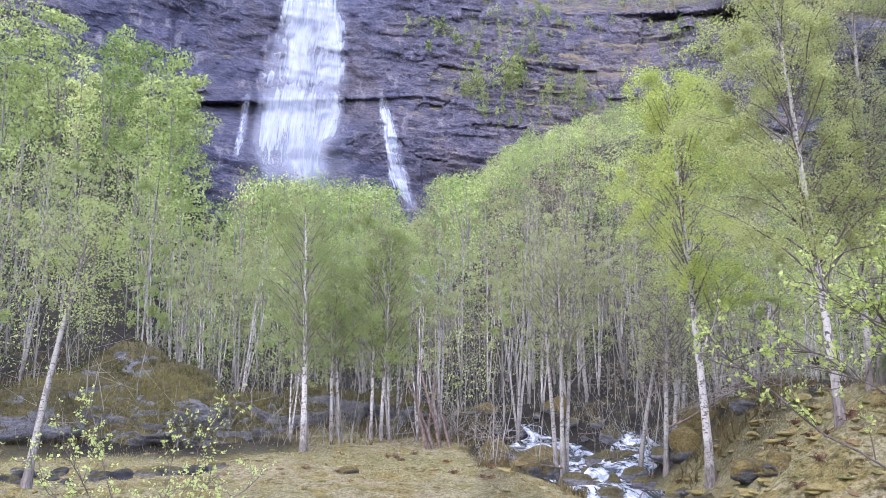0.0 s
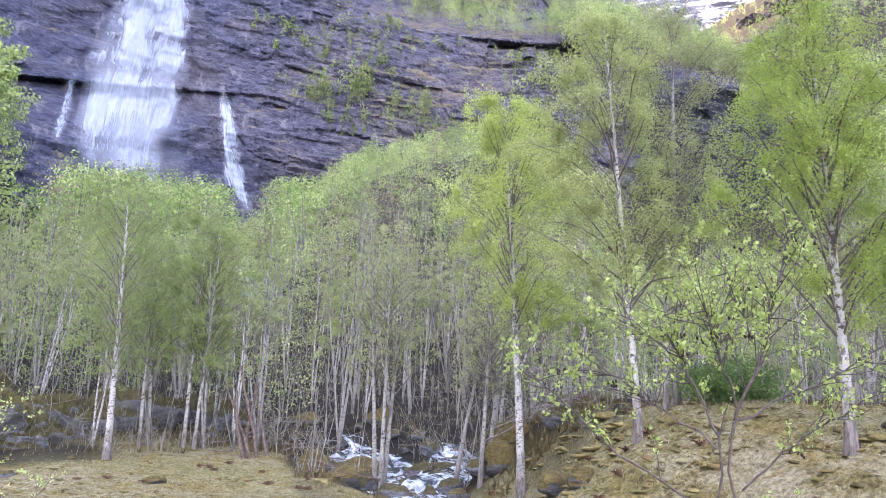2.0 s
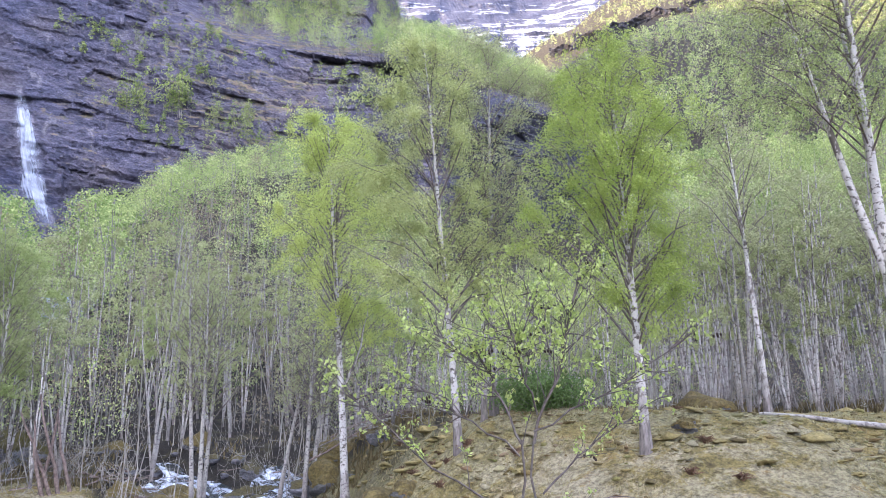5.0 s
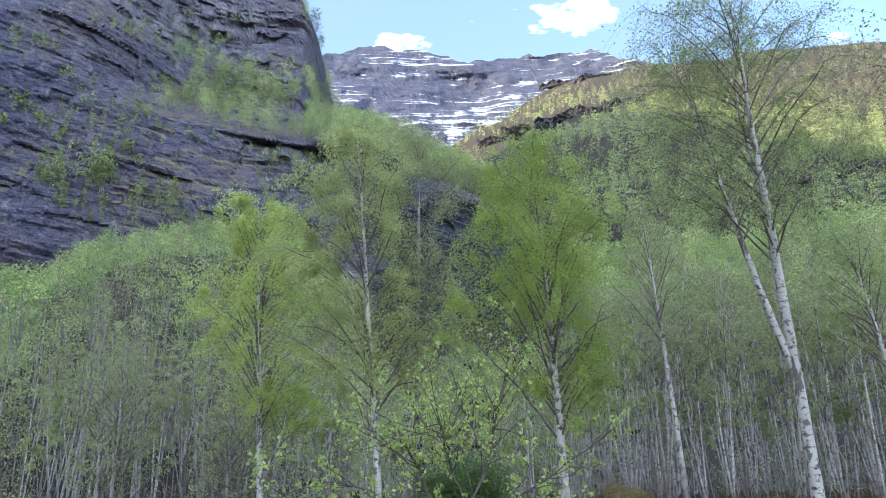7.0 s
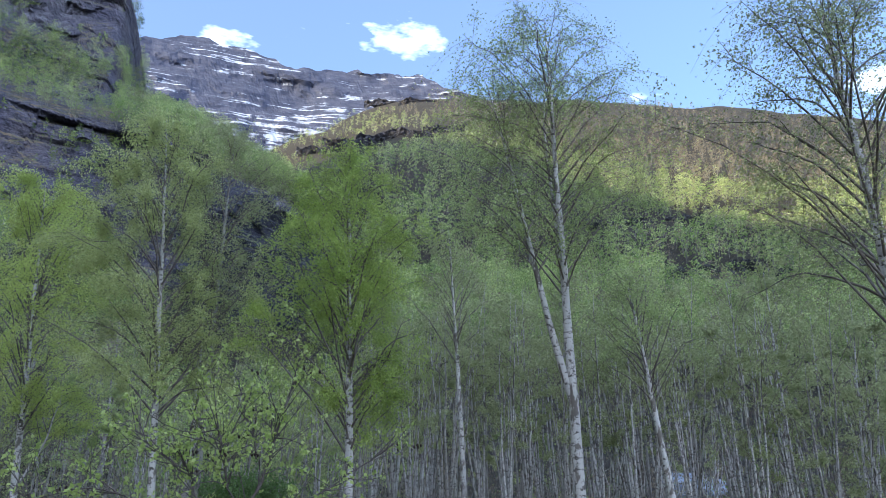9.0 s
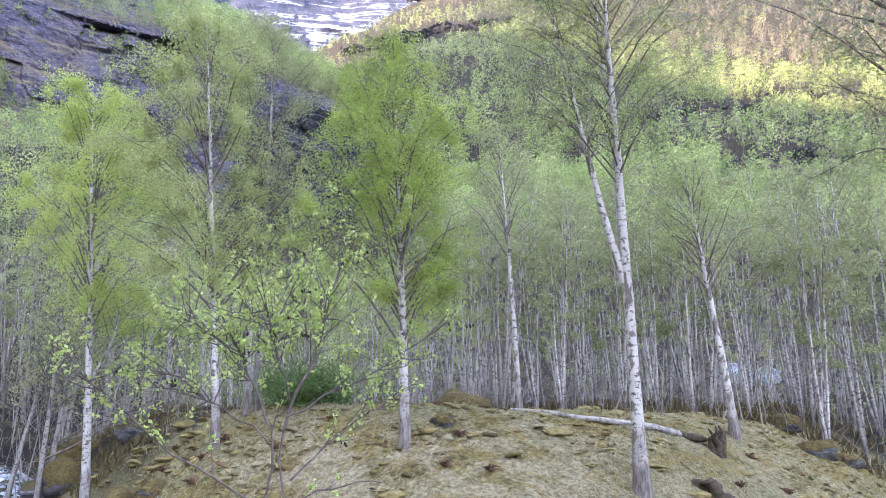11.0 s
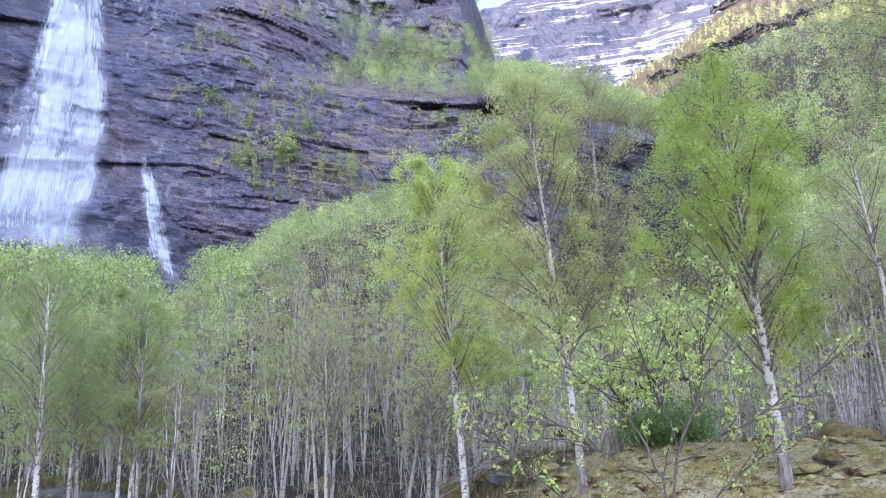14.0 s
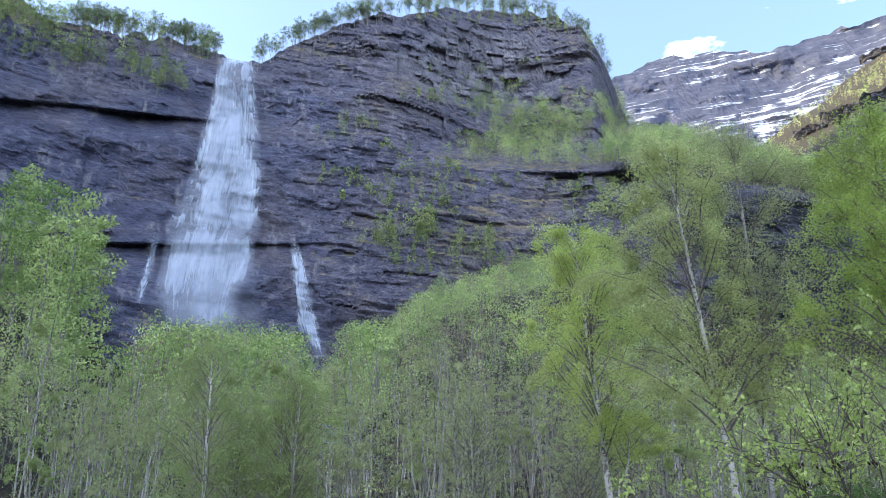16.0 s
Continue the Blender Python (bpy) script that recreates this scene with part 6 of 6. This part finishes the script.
    v = np.stack([np.stack([x - dx * w, y - dy * w, z - 0.02], -1), np.stack([x + dx * w, y + dy * w, z - 0.02], -1), tip], 1).reshape(-1, 3)
    tagged(mesh_object("dry_herbs", v, np.arange(3 * n).reshape(-1, 3), HERB, False), "dry brown herbs and litter under the birches", "undergrowth", kind="stuff")
    # old snow seen between the stems
    x, y, z = spot(64.2, 64)
    ob = rough_stone("snow_patch", (1.9, 1.0, 1.1), 9, SNOW, 4, 0.6)
    ob.matrix_world = pose(x, y, z + 0.4, 0, 0, -64)
    tagged(ob, "old white snow patch behind the birches", "snow")


low_plants()


def juniper():
    """A dense dark evergreen bush behind the knoll's crest."""
    rng = np.random.default_rng(41)
    thing = new("juniper_bush")
    wood, tips = [], []
    for k in range(110):
        a, out = rng.random() * 6.28, 0.95 * math.sqrt(rng.random())
        s = np.linspace(0, 1, 5)
        top = 0.9 * (1 - 0.4 * (out / 0.95) ** 2) * (0.35 + 0.75 * rng.random())
        q = np.stack([math.cos(a) * out * s, math.sin(a) * out * s, top * s**0.8], 1)
        wood.append(tube(q, 0.012 * (1.1 - s), 4))
        tips.append(q[1:])
    tips = np.concatenate(tips)
    c = np.repeat(tips, 40, 0) + rng.normal(size=(len(tips) * 40, 3)) * 0.10
    mesh_object("branching", *gather(wood), TWIG, True, (), thing)
    mesh_object("foliage", *leaves(rng, c, 0.05, -0.6), LEAF_JUNIPER, False, (), thing)
    stand_at(tagged(thing, "dense dark green juniper bush behind the crest", "bush"), 33.8, 15.6)


juniper()


def undergrowth():
    """Bare grey saplings, brush and dead twigs between the birches, past counting."""
    rng = np.random.default_rng(52)
    wood, thick = [], []
    while len(wood) < 5200:
        az = -36 + 114 * rng.random()
        near = 27.0 if az < 4 else 23.0 if az < 24 else 19.0 if az < 46 else 19.5
        r = near + 16 * rng.random() ** 1.5
        x, y = r * math.sin(radians(az)), r * math.cos(radians(az))
        if to_line(np.array(x), np.array(y), STREAM_LINE) < 1.0:
            continue
        z = float(land(x, y))
        if az > 26 and rng.random() < 0.6:
            continue
        tall = rng.random() < 0.07
        h = 2.5 + 3.0 * rng.random() if tall else 0.5 + 1.5 * rng.random()
        lean = rng.normal(size=2) * (0.12 if tall else 0.35) * h
        s = np.linspace(0, 1, 4)
        q = np.stack([x + lean[0] * s**1.3, y + lean[1] * s**1.3, z - 0.05 + h * s - 0.25 * np.abs(lean).sum() * s**2], 1)
        q[1:] += rng.normal(size=(3, 3)) * 0.04 * h
        wood.append(tube(q, (0.024 if tall else 0.008) * (1.08 - s), 3))
        for _ in range(2):
            w = 0.3 + 0.6 * rng.random()
            p = np.array([np.interp(w, s, q[:, c]) for c in range(3)])
            e = p + (rng.normal(size=3) + np.array([0, 0, 0.7])) * 0.22 * h
            wood.append(tube(np.array([p, (p + e) / 2 + rng.normal(size=3) * 0.02, e]), [0.008, 0.006, 0.003], 3))
    tagged(mesh_object("undergrowth", *gather(wood), BRUSH, True), "bare grey saplings and brush under the birches", "undergrowth", kind="stuff")


undergrowth()
